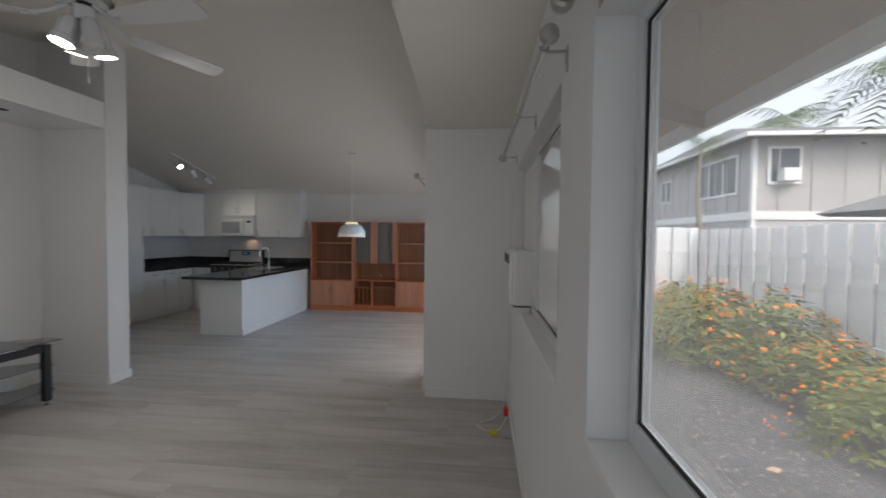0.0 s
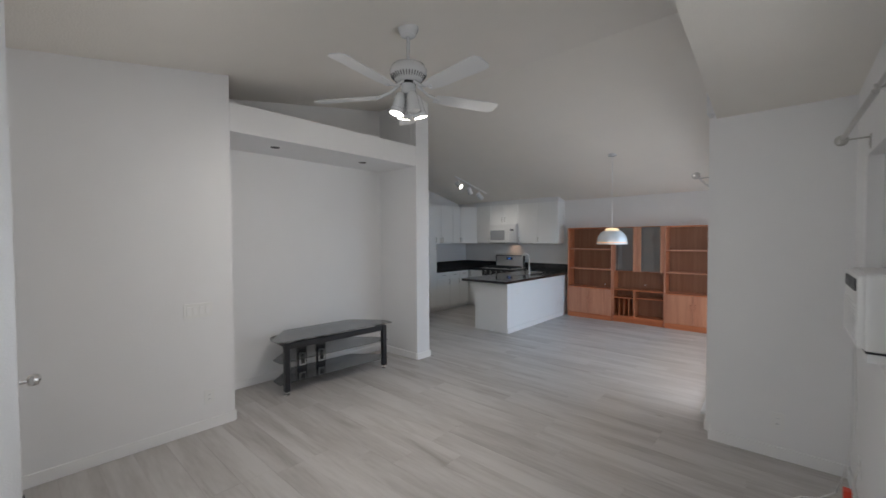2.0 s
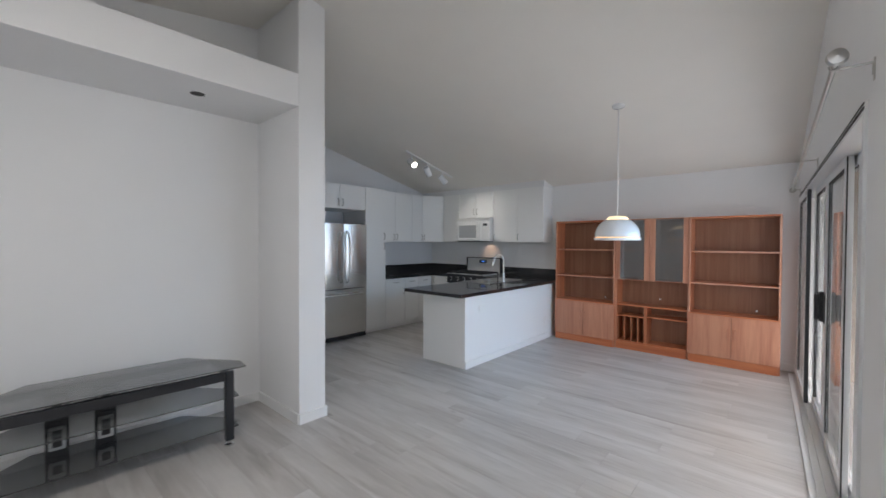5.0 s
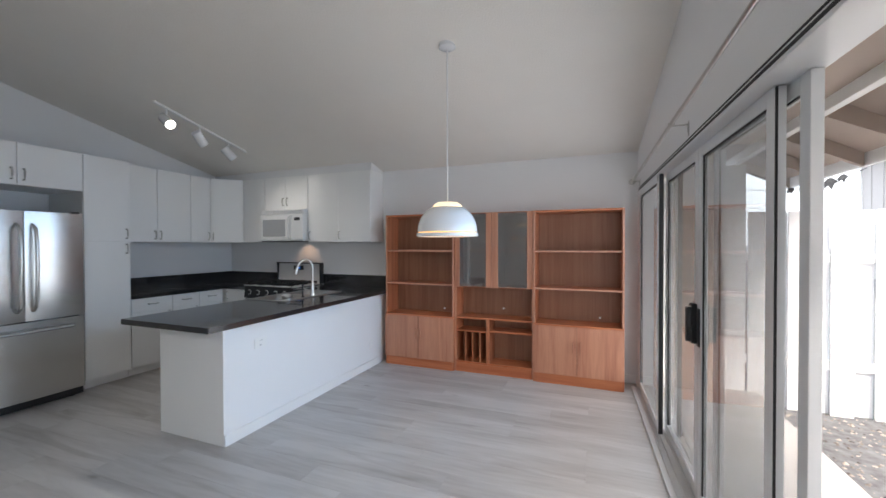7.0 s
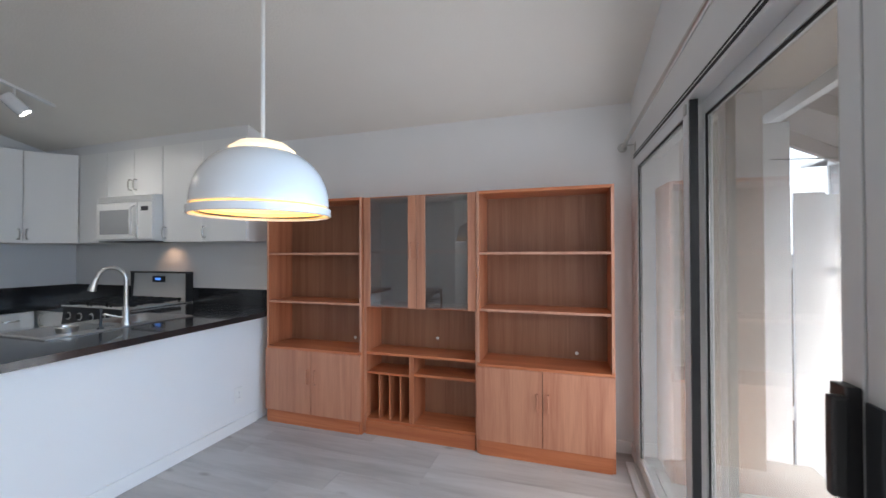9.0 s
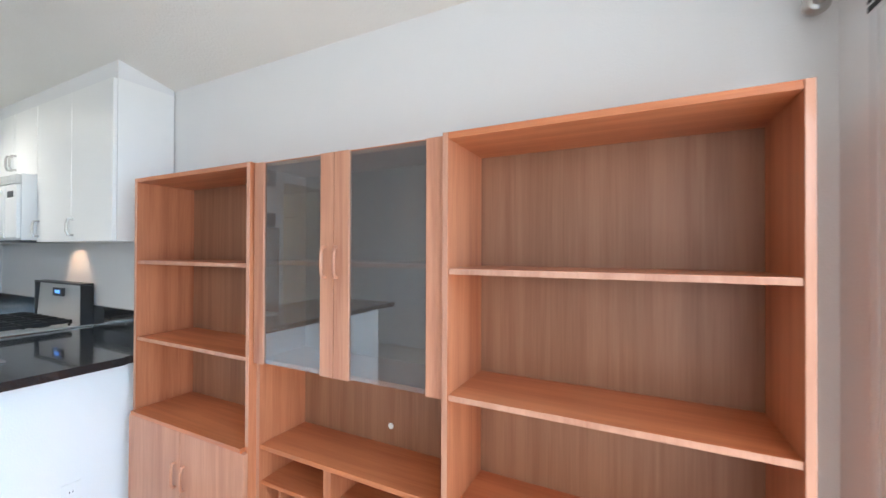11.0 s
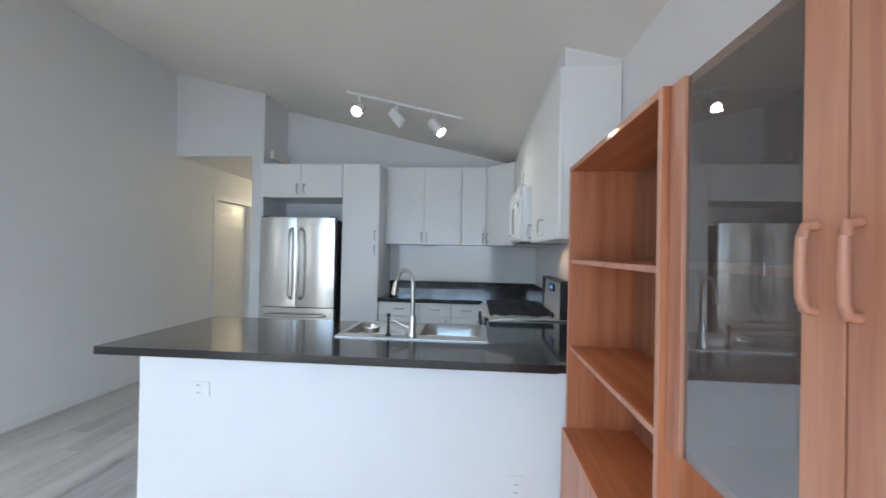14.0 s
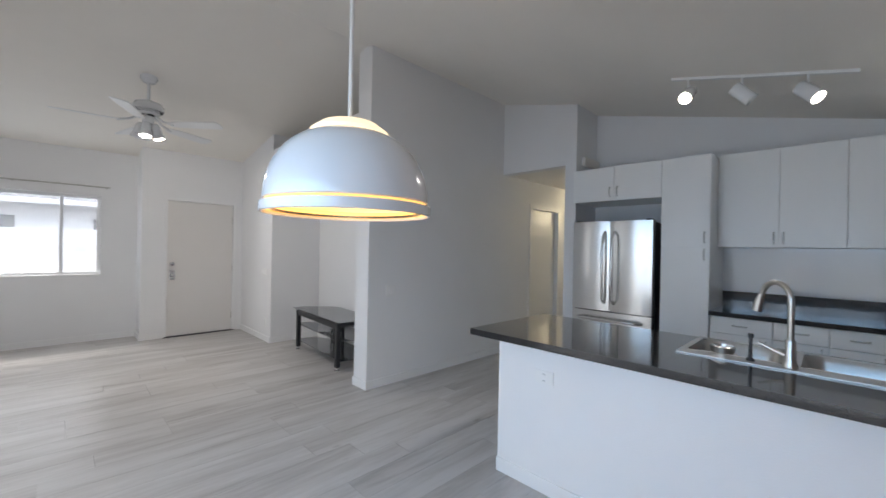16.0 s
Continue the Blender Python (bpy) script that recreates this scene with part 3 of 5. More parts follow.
def north_unit(name, label, f, depth, x0, x1, z0, z1, fronts, group, toe=False):
    """A cabinet that faces south."""
    u = thing(name, label, "cabinet", ((x0 + x1) / 2, f + depth / 2, z0), group)
    body = box(x0, x1, f + .02, f + depth, z0 + (.09 if toe else 0), z1)
    if toe:
        box(x0, x1, f + .06, f + depth, z0, z0 + .09, 0, body)
    part("body", body, LAM, u)
    for a, b, c, d, hx, hz, up in fronts:
        dr = part("drawer" if not up else "door", box(a + .0015, b - .0015, f, f + .019, c + .0015, d - .0015, .002), LAM, u)
        if up:
            part("handle", pull((hx, f, hz - .048), (hx, f, hz + .048), 0, (0, -1, 0)), NICKEL, dr, "", True)
        else:
            part("handle", pull((hx - .048, f, hz), (hx + .048, f, hz), 0, (0, -1, 0)), NICKEL, dr, "", True)
    return u


UB, UT = 1.475, 2.36
WL = "plain white laminate wall cabinet with nickel handles"
west_unit("pantry_cabinet", "tall white laminate pantry cabinet beside the refrigerator", -5.55, .605, 6.60, 7.01, 0, 2.335,
          ((6.60, 7.01, .09, 1.47, 6.97, 1.40, True), (6.60, 7.01, 1.474, 2.335, 6.97, 1.56, True)), "tall cabinets", True)
west_unit("refrigerator_cabinet", "white two-door cabinet above the refrigerator", -5.55, .605, 5.665, 6.597, 1.965, 2.335,
          ((5.665, 6.13, 1.965, 2.335, 6.09, 2.06, True), (6.13, 6.597, 1.965, 2.335, 6.17, 2.06, True)), "wall cabinets")
part_h = UB + .085
west_unit("wall_cabinet", WL, -5.83, .325, 7.015, 7.888, UB, UT, ((7.05, 7.468, UB, UT, 7.435, part_h, True), (7.468, 7.888, UB, UT, 7.50, part_h, True)), "wall cabinets")
west_unit("wall_cabinet", WL, -5.83, .325, 7.89, 8.17, UB, UT, ((7.89, 8.17, UB, UT, 8.135, part_h, True),), "wall cabinets")
# angled corner cabinet
cc = thing("corner_cabinet", "white angled corner wall cabinet with one door", "cabinet", (-5.95, 8.6, UB), "wall cabinets")
part("body", prism([(-6.155, 8.172), (-5.85, 8.172), (-5.555, 8.49), (-5.555, 8.775), (-6.155, 8.775)], "z", UB, UT), LAM, cc)
dq = Vector((-5.553 + 5.83, 8.465 - 8.172, 0))
ln = dq.length
dq.normalize()
nq = Vector((dq.y, -dq.x, 0))
p0 = Vector((-5.83, 8.172, 0))


def oblique(a, b, o0, o1, z0, z1):
    q = [p0 + dq * a + nq * o0, p0 + dq * b + nq * o0, p0 + dq * b + nq * o1, p0 + dq * a + nq * o1]
    return prism([(v.x, v.y) for v in q], "z", z0, z1)


dr = part("door", oblique(.006, ln - .006, -.012, .006, UB + .002, UT - .002), LAM, cc)
hp = p0 + dq * .035 + nq * .006
part("handle", pull((hp.x, hp.y, part_h - .048), (hp.x, hp.y, part_h + .048), 0, nq), NICKEL, dr, "", True)
north_unit("wall_cabinet", WL, 8.468, .305, -5.55, -5.155, UB, UT, ((-5.55, -5.155, UB, UT, -5.19, part_h, True),), "wall cabinets")
north_unit("wall_cabinet", "short white cabinet above the microwave", 8.468, .305, -5.15, -4.41, 1.915, UT,
           ((-5.15, -4.782, 1.915, UT, -4.815, 2.02, True), (-4.778, -4.41, 1.915, UT, -4.745, 2.02, True)), "wall cabinets")
north_unit("wall_cabinet", WL, 8.468, .305, -4.405, -3.45, UB, UT, ((-4.405, -3.93, UB, UT, -4.37, part_h, True), (-3.93, -3.45, UB, UT, -3.90, part_h, True)), "wall cabinets")
fl = bmesh.new()
box(-5.55, -3.452, 8.49, 8.775, UT + .001, ceil(8.49) + .01, 0, fl)
box(-6.155, -5.552, 8.50, 8.775, UT + .001, ceil(8.5) + .01, 0, fl)
structure("wall_cabinet_filler", fl, WALL, "white filler strip between cabinets and ceiling", "filler")

# base run along the west wall
BL = "white laminate base cabinet with drawers and nickel handles"
for a, b in ((7.02, 7.46), (7.463, 7.80), (7.803, 8.13)):
    m = (a + b) / 2
    west_unit("base_cabinet", BL, -5.56, .595, a, b, 0, .846, ((a, b, .70, .842, m, .775, False), (a, b, .09, .696, b - .04, .62, True)), "base cabinets", True)
north_unit("base_cabinet", "white laminate corner base cabinet", 8.16, .61, -6.15, -5.165, 0, .846, ((-5.54, -5.165, .09, .842, -5.50, .76, True),), "base cabinets", True)
north_unit("base_cabinet", BL, 8.16, .61, -4.395, -3.98, 0, .846, ((-4.395, -3.98, .09, .842, -4.35, .76, True),), "base cabinets", True)
for a, b in ((6.34, 7.0), (7.003, 8.15)):
    u = thing("base_cabinet", "white laminate cabinet under the peninsula counter", "cabinet", (-3.75, (a + b) / 2, 0), "base cabinets")
    part("body", box(-3.97, -3.46, a, b, .09, .66 if b > 8 else .846), LAM, u)
    part("toe_kick", box(-3.92, -3.46, a, b, 0, .088), LAM, u)
    part("door", box(-3.99, -3.971, a + .002, b - .002, .1, .844, .002), LAM, u)

# peninsula half wall
structure("wall_peninsula", box(-3.455, -3.32, 6.33, 8.775, 0, .846, .002), WALL, "white painted half wall under the peninsula counter", "half wall")
structure("wall_peninsula_end", box(-3.99, -3.32, 6.316, 6.3295, 0, .846, .002), LAM, "white end panel of the peninsula", "panel")
structure("baseboard_peninsula", box(-3.32, -3.304, 6.316, 8.44, 0, .085, .005), TRIM, "white baseboard along the peninsula", "baseboard")

# counters
ctr = thing("countertop", "polished black granite countertop with a low splash", "countertop", (-4.6, 8.0, .85))
sx0, sx1, sy0, sy1 = -4.13, -3.63, 7.24, 8.13
ha, hb, hc, hd_ = sx0 + .02, sx1 - .02, sy0 + .02, sy1 - .02
top = prism([(-4.15, 6.14), (-3.235, 6.14), (-3.235, hc), (hb, hc), (ha, hc), (ha, hd_), (hb, hd_), (hb, hc + .0004), (-3.235, hc + .0004),
             (-3.235, 8.44), (-3.25, 8.44), (-3.25, 8.776), (-4.39, 8.776), (-4.39, 8.14), (-4.15, 8.14)], "z", .848, TOPZ)
part("peninsula_slab", top, GRANITE, ctr)
wt = box(-6.156, -5.535, 7.013, 8.14, .848, TOPZ)
box(-6.156, -5.16, 8.14, 8.776, .848, TOPZ, 0, wt)
part("corner_slab", wt, GRANITE, ctr)
part("splash", box(-6.157, -6.135, 7.013, 8.776, TOPZ, 1.035, .002), GRANITE, ctr)
part("splash", box(-6.134, -5.16, 8.756, 8.776, TOPZ, 1.035, .002), GRANITE, ctr)
part("splash", box(-4.39, -3.245, 8.756, 8.776, TOPZ, 1.035, .002), GRANITE, ctr)
structure("wall_backsplash", box(-6.159, -6.152, 7.012, 8.775, 1.036, UB - .002), material("gloss_white_panel", (.72, .73, .745), .08, coat=.5), "glossy white splash panel behind the counter", "wall panel")

# sink with two bowls
BOWL = material("bowl_steel", (.46, .46, .45), .3, 1.0, var=.08, scale=40, rvar=.05)
sk = thing("sink", "stainless steel double bowl sink set in black granite", "sink", (-3.88, 7.68, .7))


def bowl(y0, y1):
    bm = bmesh.new()
    rings = []
    for inset, z in ((0, TOPZ + .004), (.012, TOPZ - .02), (.03, TOPZ - .15), (.07, TOPZ - .175)):
        a, b, c, d = sx0 + .03 + inset, sx1 - .10 - inset, y0 + inset, y1 - inset
        r, ring = .07, []
        for cx, cy, s in ((b - r, d - r, 0), (a + r, d - r, 90), (a + r, c + r, 180), (b - r, c + r, 270)):
            for k in range(6):
                t = radians(s + k * 18)
                ring.append(bm.verts.new((cx + r * math.cos(t), cy + r * math.sin(t), z)))
        rings.append(ring)
    for a, b in zip(rings, rings[1:]):
        for k in range(24):
            bm.faces.new((a[k], a[(k + 1) % 24], b[(k + 1) % 24], b[k]))
    bm.faces.new(rings[-1])
    return bm


for y0, y1 in ((sy0 + .03, 7.66), (7.72, sy1 - .03)):
    bw = part("bowl", bowl(y0, y1), BOWL, sk, "", True)
    part("drain", lathe([(0, .004), (.03, .005), (.042, .002), (.045, 0)], (-3.9, (y0 + y1) / 2, TOPZ - .174), 18), CHROME, bw, "", True)
rim = bmesh.new()
for x0, x1, y0, y1 in ((sx0, sx0 + .032, sy0, sy1), (sx1 - .102, sx1, sy0, sy1), (sx0 + .032, sx1 - .102, sy0, sy0 + .032), (sx0 + .032, sx1 - .102, 7.658, 7.722), (sx0 + .032, sx1 - .102, sy1 - .032, sy1)):
    box(x0, x1, y0, y1, TOPZ + .001, TOPZ + .007, 0, rim)
part("rim", rim, SINK, sk)
part("strainer", lathe([(0, 0), (.05, 0), (.055, .03), (.045, .035), (.04, .006), (0, .006)], (-3.78, 7.42, TOPZ + .008), 20), NICKEL, sk, "round steel basket strainer", True)

fa = thing("faucet", "brushed steel gooseneck kitchen faucet behind the sink", "faucet", (-3.685, 7.69, TOPZ + .007))
part("base", lathe([(0, 0), (.029, 0), (.029, .012), (.021, .03), (.019, .12), (.017, .125), (0, .125)], (-3.685, 7.69, TOPZ + .007), 20), NICKEL, fa, "", True)
c0 = Vector((-3.685, 7.69, TOPZ + .13))
ud = Vector((-.62, -.78, 0)).normalized()
pts = [c0 + Vector((0, 0, z)) for z in (0, .06, .12, .165)] + [c0 + Vector((0, 0, .175)) + ud * (.075 - .075 * math.cos(radians(a))) + Vector((0, 0, .085 * math.sin(radians(a)))) for a in range(15, 166, 15)]
part("neck", tube(pts, .0125, 12), NICKEL, fa, "", True)
e = pts[-1]
part("spray_head", tube([e, e + ud * .012 + Vector((0, 0, -.03)), e + ud * .026 + Vector((0, 0, -.085))], [.013, .018, .021], 12), NICKEL, fa, "", True)
part("lever", tube([(-3.69, 7.68, .945), (-3.70, 7.63, .96), (-3.71, 7.575, .985)], [.008, .007, .006], 8), NICKEL, fa, "", True)
# dark upright grip of the faucet lever, built as its own turned piece
sd = thing("lever_grip", "slim dark upright grip of the faucet lever", "soap dispenser", (-3.69, 7.57, TOPZ + .007))
part("body", lathe([(0, 0), (.018, 0), (.018, .008), (.008, .015), (.007, .11), (.012, .112), (.012, .13), (0, .13)], (-3.69, 7.545, TOPZ + .007), 14), GREYM, sd, "", True)

# range
rg = thing("gas_range", "stainless steel gas range with black iron grates", "range", (-4.775, 8.45, 0))
part("body", box(-5.155, -4.40, 8.16, 8.76, .0, .895, .003), STEEL, rg)
part("oven_door", box(-5.145, -4.41, 8.12, 8.158, .17, .74, .004), STEEL, rg)
part("oven_window", box(-5.0, -4.55, 8.117, 8.121, .34, .62), BLACKP, rg)
part("oven_handle", tube([(-5.10, 8.12, .70), (-5.10, 8.07, .70), (-4.455, 8.07, .70), (-4.455, 8.12, .70)], .011, 8), CHROME, rg, "", True)
part("control_panel", prism([(8.115, .75), (8.16, .75), (8.16, .905), (8.135, .905)], "x", -5.155, -4.40), BLACKP, rg)
for k in range(5):
    x = -5.07 + k * .147
    part("knob_bezel", lathe([(0, 0), (.034, 0), (.033, .004), (0, .004)], (x, 8.122, .825), 18, None, (0, -1, .1)), STEELP, rg)
    part("knob", lathe([(0, 0), (.026, 0), (.022, .03), (0, .032)], (x, 8.122, .825), 16, None, (0, -1, .1)), BLACKP, rg, "", True)
part("cooktop", box(-5.155, -4.40, 8.14, 8.68, .896, .906, .003), STEELP, rg)
for gx in (-5.03, -4.78, -4.53):
    g = bmesh.new()
    for dx in (-.11, 0, .11):
        box(gx + dx - .006, gx + dx + .006, 8.17, 8.65, .925, .948, 0, g)
    for yy in (8.17, 8.29, 8.41, 8.53, 8.64):
        box(gx - .116, gx + .116, yy, yy + .013, .920, .944, 0, g)
    for dx, yy in ((-.11, 8.18), (.10, 8.18), (-.11, 8.635), (.10, 8.635)):
        box(gx + dx, gx + dx + .01, yy, yy + .01, .906, .924, 0, g)
    part("grate", g, IRON, rg)
    for yy in (8.28, 8.53):
        part("burner", lathe([(0, .012), (.03, .012), (.034, .006), (.045, .002), (.045, 0)], (gx, yy, .906), 18), IRON, rg, "", True)
part("backguard", prism([(8.70, .896), (8.76, .896), (8.76, 1.175), (8.72, 1.175)], "x", -5.155, -4.40), STEELP, rg)
part("backguard_top", box(-5.165, -4.39, 8.69, 8.762, 1.1755, 1.19, .004), BLACKP, rg)
part("front_rim", box(-5.155, -4.40, 8.112, 8.139, .906, .917, .003), STEELP, rg)
part("display", box(-4.86, -4.70, 8.698, 8.712, 1.085, 1.145), BLACKP, rg)
part("display_digits", box(-4.815, -4.745, 8.6945, 8.698, 1.105, 1.128), glow("blue_display", (.08, .25, .8), .12), rg, "blue lit clock display")
for x in (-5.155, -4.405):
    part("end_cap", box(x, x + .012, 8.69, 8.762, .9, 1.175), BLACKP, rg)

mw = thing("microwave", "white over-the-range microwave under a short cabinet", "microwave", (-4.78, 8.6, 1.485))
part("body", box(-5.145, -4.415, 8.40, 8.775, 1.487, 1.911, .004), WHITEP, mw)
d = part("door", box(-5.143, -4.60, 8.372, 8.399, 1.50, 1.84, .008), WHITEP, mw)
part("window", box(-5.09, -4.70, 8.3685, 8.3725, 1.55, 1.775, .002), material("mesh_window", (.36, .37, .38), .25), d)
part("handle", tube([(-4.635, 8.372, 1.53), (-4.635, 8.34, 1.55), (-4.635, 8.335, 1.67), (-4.635, 8.34, 1.79), (-4.635, 8.372, 1.81)], .011, 10), WHITEP, d, "", True)
part("keypad", box(-4.597, -4.417, 8.378, 8.399, 1.50, 1.84, .004), WHITEP, mw)
part("clock", box(-4.555, -4.465, 8.3755, 8.3785, 1.76, 1.80), BLACKP, mw)
vt = bmesh.new()
for k in range(5):
    box(-5.14, -4.42, 8.376, 8.399, 1.85 + k * .012, 1.857 + k * .012, 0, vt)
part("vent_louvres", vt, WHITEP, mw)
part("underside", box(-5.13, -4.43, 8.39, 8.76, 1.478, 1.4865), BLACKP, mw)
lamp("SPOT", "hood_light", (-4.66, 8.62, 1.47), .16, (1, .62, .38), .02, (-4.66, 8.80, 1.2), 100)

# refrigerator
rf = thing("refrigerator", "stainless steel french door refrigerator with bottom freezer", "refrigerator", (-5.8, 6.13, 0))
part("body", box(-6.12, -5.545, 5.72, 6.555, .03, 1.715, .004), BLACKP, rf, "black side panels")


def bowed(y0, y1, z0, z1):
    n = 8
    pts = [(-5.543, y0), (-5.543, y1)]
    pts += [(-5.465 + .018 * math.sin(math.pi * k / n), y1 + (y0 - y1) * k / n) for k in range(n + 1)]
    return prism(pts, "z", z0, z1)


for y0, y1, hy in ((5.722, 6.133, 6.085), (6.139, 6.553, 6.187)):
    d = part("door", bowed(y0, y1, .775, 1.735), STEEL, rf, "", True)
    part("handle", tube([(-5.455, hy, .86), (-5.40, hy, .90), (-5.385, hy, 1.05), (-5.38, hy, 1.25), (-5.385, hy, 1.45), (-5.40, hy, 1.58), (-5.455, hy, 1.62)], .014, 10), STEEL, d, "", True)
d = part("freezer_drawer", bowed(5.722, 6.553, .085, .765), STEEL, rf, "", True)
part("handle", tube([(-5.455, 5.80, .685), (-5.39, 5.84, .69), (-5.375, 6.13, .69), (-5.39, 6.43, .69), (-5.455, 6.47, .685)], .014, 10), STEEL, d, "", True)
part("grille", box(-5.53, -5.47, 5.73, 6.545, .02, .08), BLACKP, rf)
for y in (5.76, 6.51):
    part("hinge_cap", box(-5.56, -5.49, y - .03, y + .03, 1.7355, 1.752, .005), BLACKP, rf)
for y in (5.78, 6.48):
    part("foot", box(-5.6, -5.52, y - .02, y + .02, 0, .029), BLACKP, rf)


# ---- outlets and switches ----
def plate(name, label, c, n, w=.075, h=.118, toggles=1, socket=True):
    t = thing(name, label, "switch" if not socket else "outlet", c, "wall plates")
    c, n = Vector(c), Vector(n)
    s = Vector((-n.y, n.x, 0))

    def slab(o, wd, z0, z1, d0, d1):
        q = [c + s * (o - wd / 2) + n * d0, c + s * (o + wd / 2) + n * d0, c + s * (o + wd / 2) + n * d1, c + s * (o - wd / 2) + n * d1]
        return prism([(v.x, v.y) for v in q], "z", c.z + z0, c.z + z1)
    part("cover", slab(0, w, -h / 2, h / 2, 0, .006), WHITEP, t)
    for k in range(toggles):
        o = (k - (toggles - 1) / 2) * .046
        if socket:
            for z in (-.032, .006):
                part("socket", slab(o, .03, z, z + .026, .006, .008), TRIM, t)
                part("slot", slab(o - .006, .003, z + .008, z + .018, .008, .0086), BLACKP, t)
                part("slot", slab(o + .006, .003, z + .008, z + .018, .008, .0086), BLACKP, t)
        else:
            part("rocker", slab(o, .032, -.033, .033, .006, .011), TRIM, t)


plate("light_switch", "four-gang white rocker switch plate on the wall", (XW, 1.85, 1.01), (1, 0, 0), .21, .118, 4, False)
plate("wall_outlet", "white wall outlet low on the wall", (XW, 1.92, .27), (1, 0, 0))
plate("wall_outlet", "white sideways outlet on the peninsula half wall", (-3.32, 6.646, .67), (1, 0, 0), .118, .075)
plate("wall_outlet", "white wall outlet low on the peninsula", (-3.32, 8.26, .27), (1, 0, 0))
plate("light_switch", "white switch plate on the partition wall", (-3.74, 4.595, .965), (0, 1, 0), .118, .118, 2, False)
plate("wall_outlet", "white wall outlet beneath the window bay", (.12, YJ, .27), (0, -1, 0))

# ---- television stand ----
tv = thing("tv_stand", "low grey metal television stand with dark glass shelves", "tv stand", (-3.85, 3.30, 0))


def tapered(x0, x1, w0, w1, z, th):
    """Glass shelf: straight front, clipped corners to a narrower back."""
    return prism([(x1, 3.30 - w0), (x1, 3.30 + w0), (x1 - .16, 3.30 + w0 + .01), (x0, 3.30 + w1), (x0, 3.30 - w1), (x1 - .16, 3.30 - w0 - .01)], "z", z, z + th)


part("top", tapered(-4.12, -3.60, .70, .42, .553, .008), TVG, tv, "dark grey glass top")
for z in (.335, .115):
    part("shelf", tapered(-4.10, -3.645, .665, .40, z, .007), TVG, tv, "dark grey glass shelf")
for s in (-1, 1):
    part("leg", box(-3.665, -3.615, 3.30 + s * .60 - .027, 3.30 + s * .60 + .027, .040, .535, .004), STANDM, tv)
    part("foot", lathe([(0, 0), (.031, 0), (.031, .012), (.014, .018), (.014, .0405), (0, .0405)], (-3.64, 3.30 + s * .60, 0), 16), CHROME, tv, "", True)
    part("glass_spacer", lathe([(0, 0), (.014, 0), (.014, .018), (0, .018)], (-3.64, 3.30 + s * .60, .5352), 14), CHROME, tv)
    part("side_beam", box(-4.02, -3.666, 3.30 + s * .60 - .02, 3.30 + s * .60 + .02, .495, .533, .003), STANDM, tv)
    for z in (.32, .10):
        part("shelf_bracket", box(-3.72, -3.666, 3.30 + s * .60 - .012, 3.30 + s * .60 + .012, z, z + .0145), STANDM, tv)
part("front_beam", box(-3.66, -3.62, 2.733, 3.867, .472, .532, .004), STANDM, tv)
part("back_beam", box(-4.06, -4.021, 2.72, 3.88, .495, .533, .003), STANDM, tv)
for y in (3.02, 3.25):
    part("cable_post", box(-4.02, -3.985, y - .055, y + .055, .0, .494, .006), BLACKP, tv)
    for z in (.21, .43):
        part("cable_cover", box(-3.985, -3.972, y - .040, y + .040, z - .05, z + .05, .01), STEELP, tv, "grey cable cover")
        part("cable_slot", box(-3.972, -3.969, y - .022, y + .022, z - .03, z + .025, .003), BLACKP, tv)
tv.rotation_euler = (0, 0, radians(-4))
tv.location = (-3.80, 3.29, 0)

# recessed cans in the niche soffit
for y in (2.66, 3.75):
    cn = thing("recessed_light", "small dark unlit recessed downlight in the soffit", "downlight", (-3.77, y, 2.534), "niche downlights")
    part("ring", lathe([(.046, .0), (.057, .0), (.057, -.002), (.046, -.003), (.046, 0)], (-3.77, y, 2.5345), 24), TRIM, cn, "", True)
    part("opening", lathe([(0, -.004), (.047, -.004), (.047, 0), (0, 0)], (-3.77, y, 2.534), 24), GASKET, cn)

# ---- ceiling fan ----
FX, FY = -1.93, 2.80
fz = ceil(FY)
fan = thing("ceiling_fan", "white five-blade ceiling fan with four lit spotlights", "ceiling fan", (FX, FY, 2.5))
part("canopy", lathe([(0, .03), (.075, .03), (.075, -.015), (.055, -.055), (.018, -.065), (0, -.065)], (FX, FY, fz), 24), ENAMEL, fan, "", True)
part("downrod", rod((FX, FY, 2.855), (FX, FY, fz - .05), .013), ENAMEL, fan, "", True)
part("motor", lathe([(0, .10), (.05, .10), (.115, .075), (.135, .04), (.135, .012), (.10, -.03), (.07, -.045), (0, -.045)], (FX, FY, 2.78), 32), ENAMEL, fan, "", True)
vents = bmesh.new()
for k in range(36):
    a = 2 * math.pi * k / 36
    v = Vector((math.cos(a), math.sin(a), 0))
    p = Vector((FX, FY, 2.753))
    tube([p + v * .103 + Vector((0, 0, .0)), p + v * .127 + Vector((0, 0, .026))], .003, 4, vents)
part("motor_vents", vents, GREYM, fan)
part("switch_housing", lathe([(0, 0), (.052, 0), (.052, -.05), (.045, -.075), (0, -.075)], (FX, FY, 2.72), 24), ENAMEL, fan, "", True)
part("dark_band", lathe([(0, 0), (.056, 0), (.056, -.02), (0, -.02)], (FX, FY, 2.737), 24), BLACKP, fan)
BLADE = material("blade_paint", (.80, .80, .80), .5, var=.01)
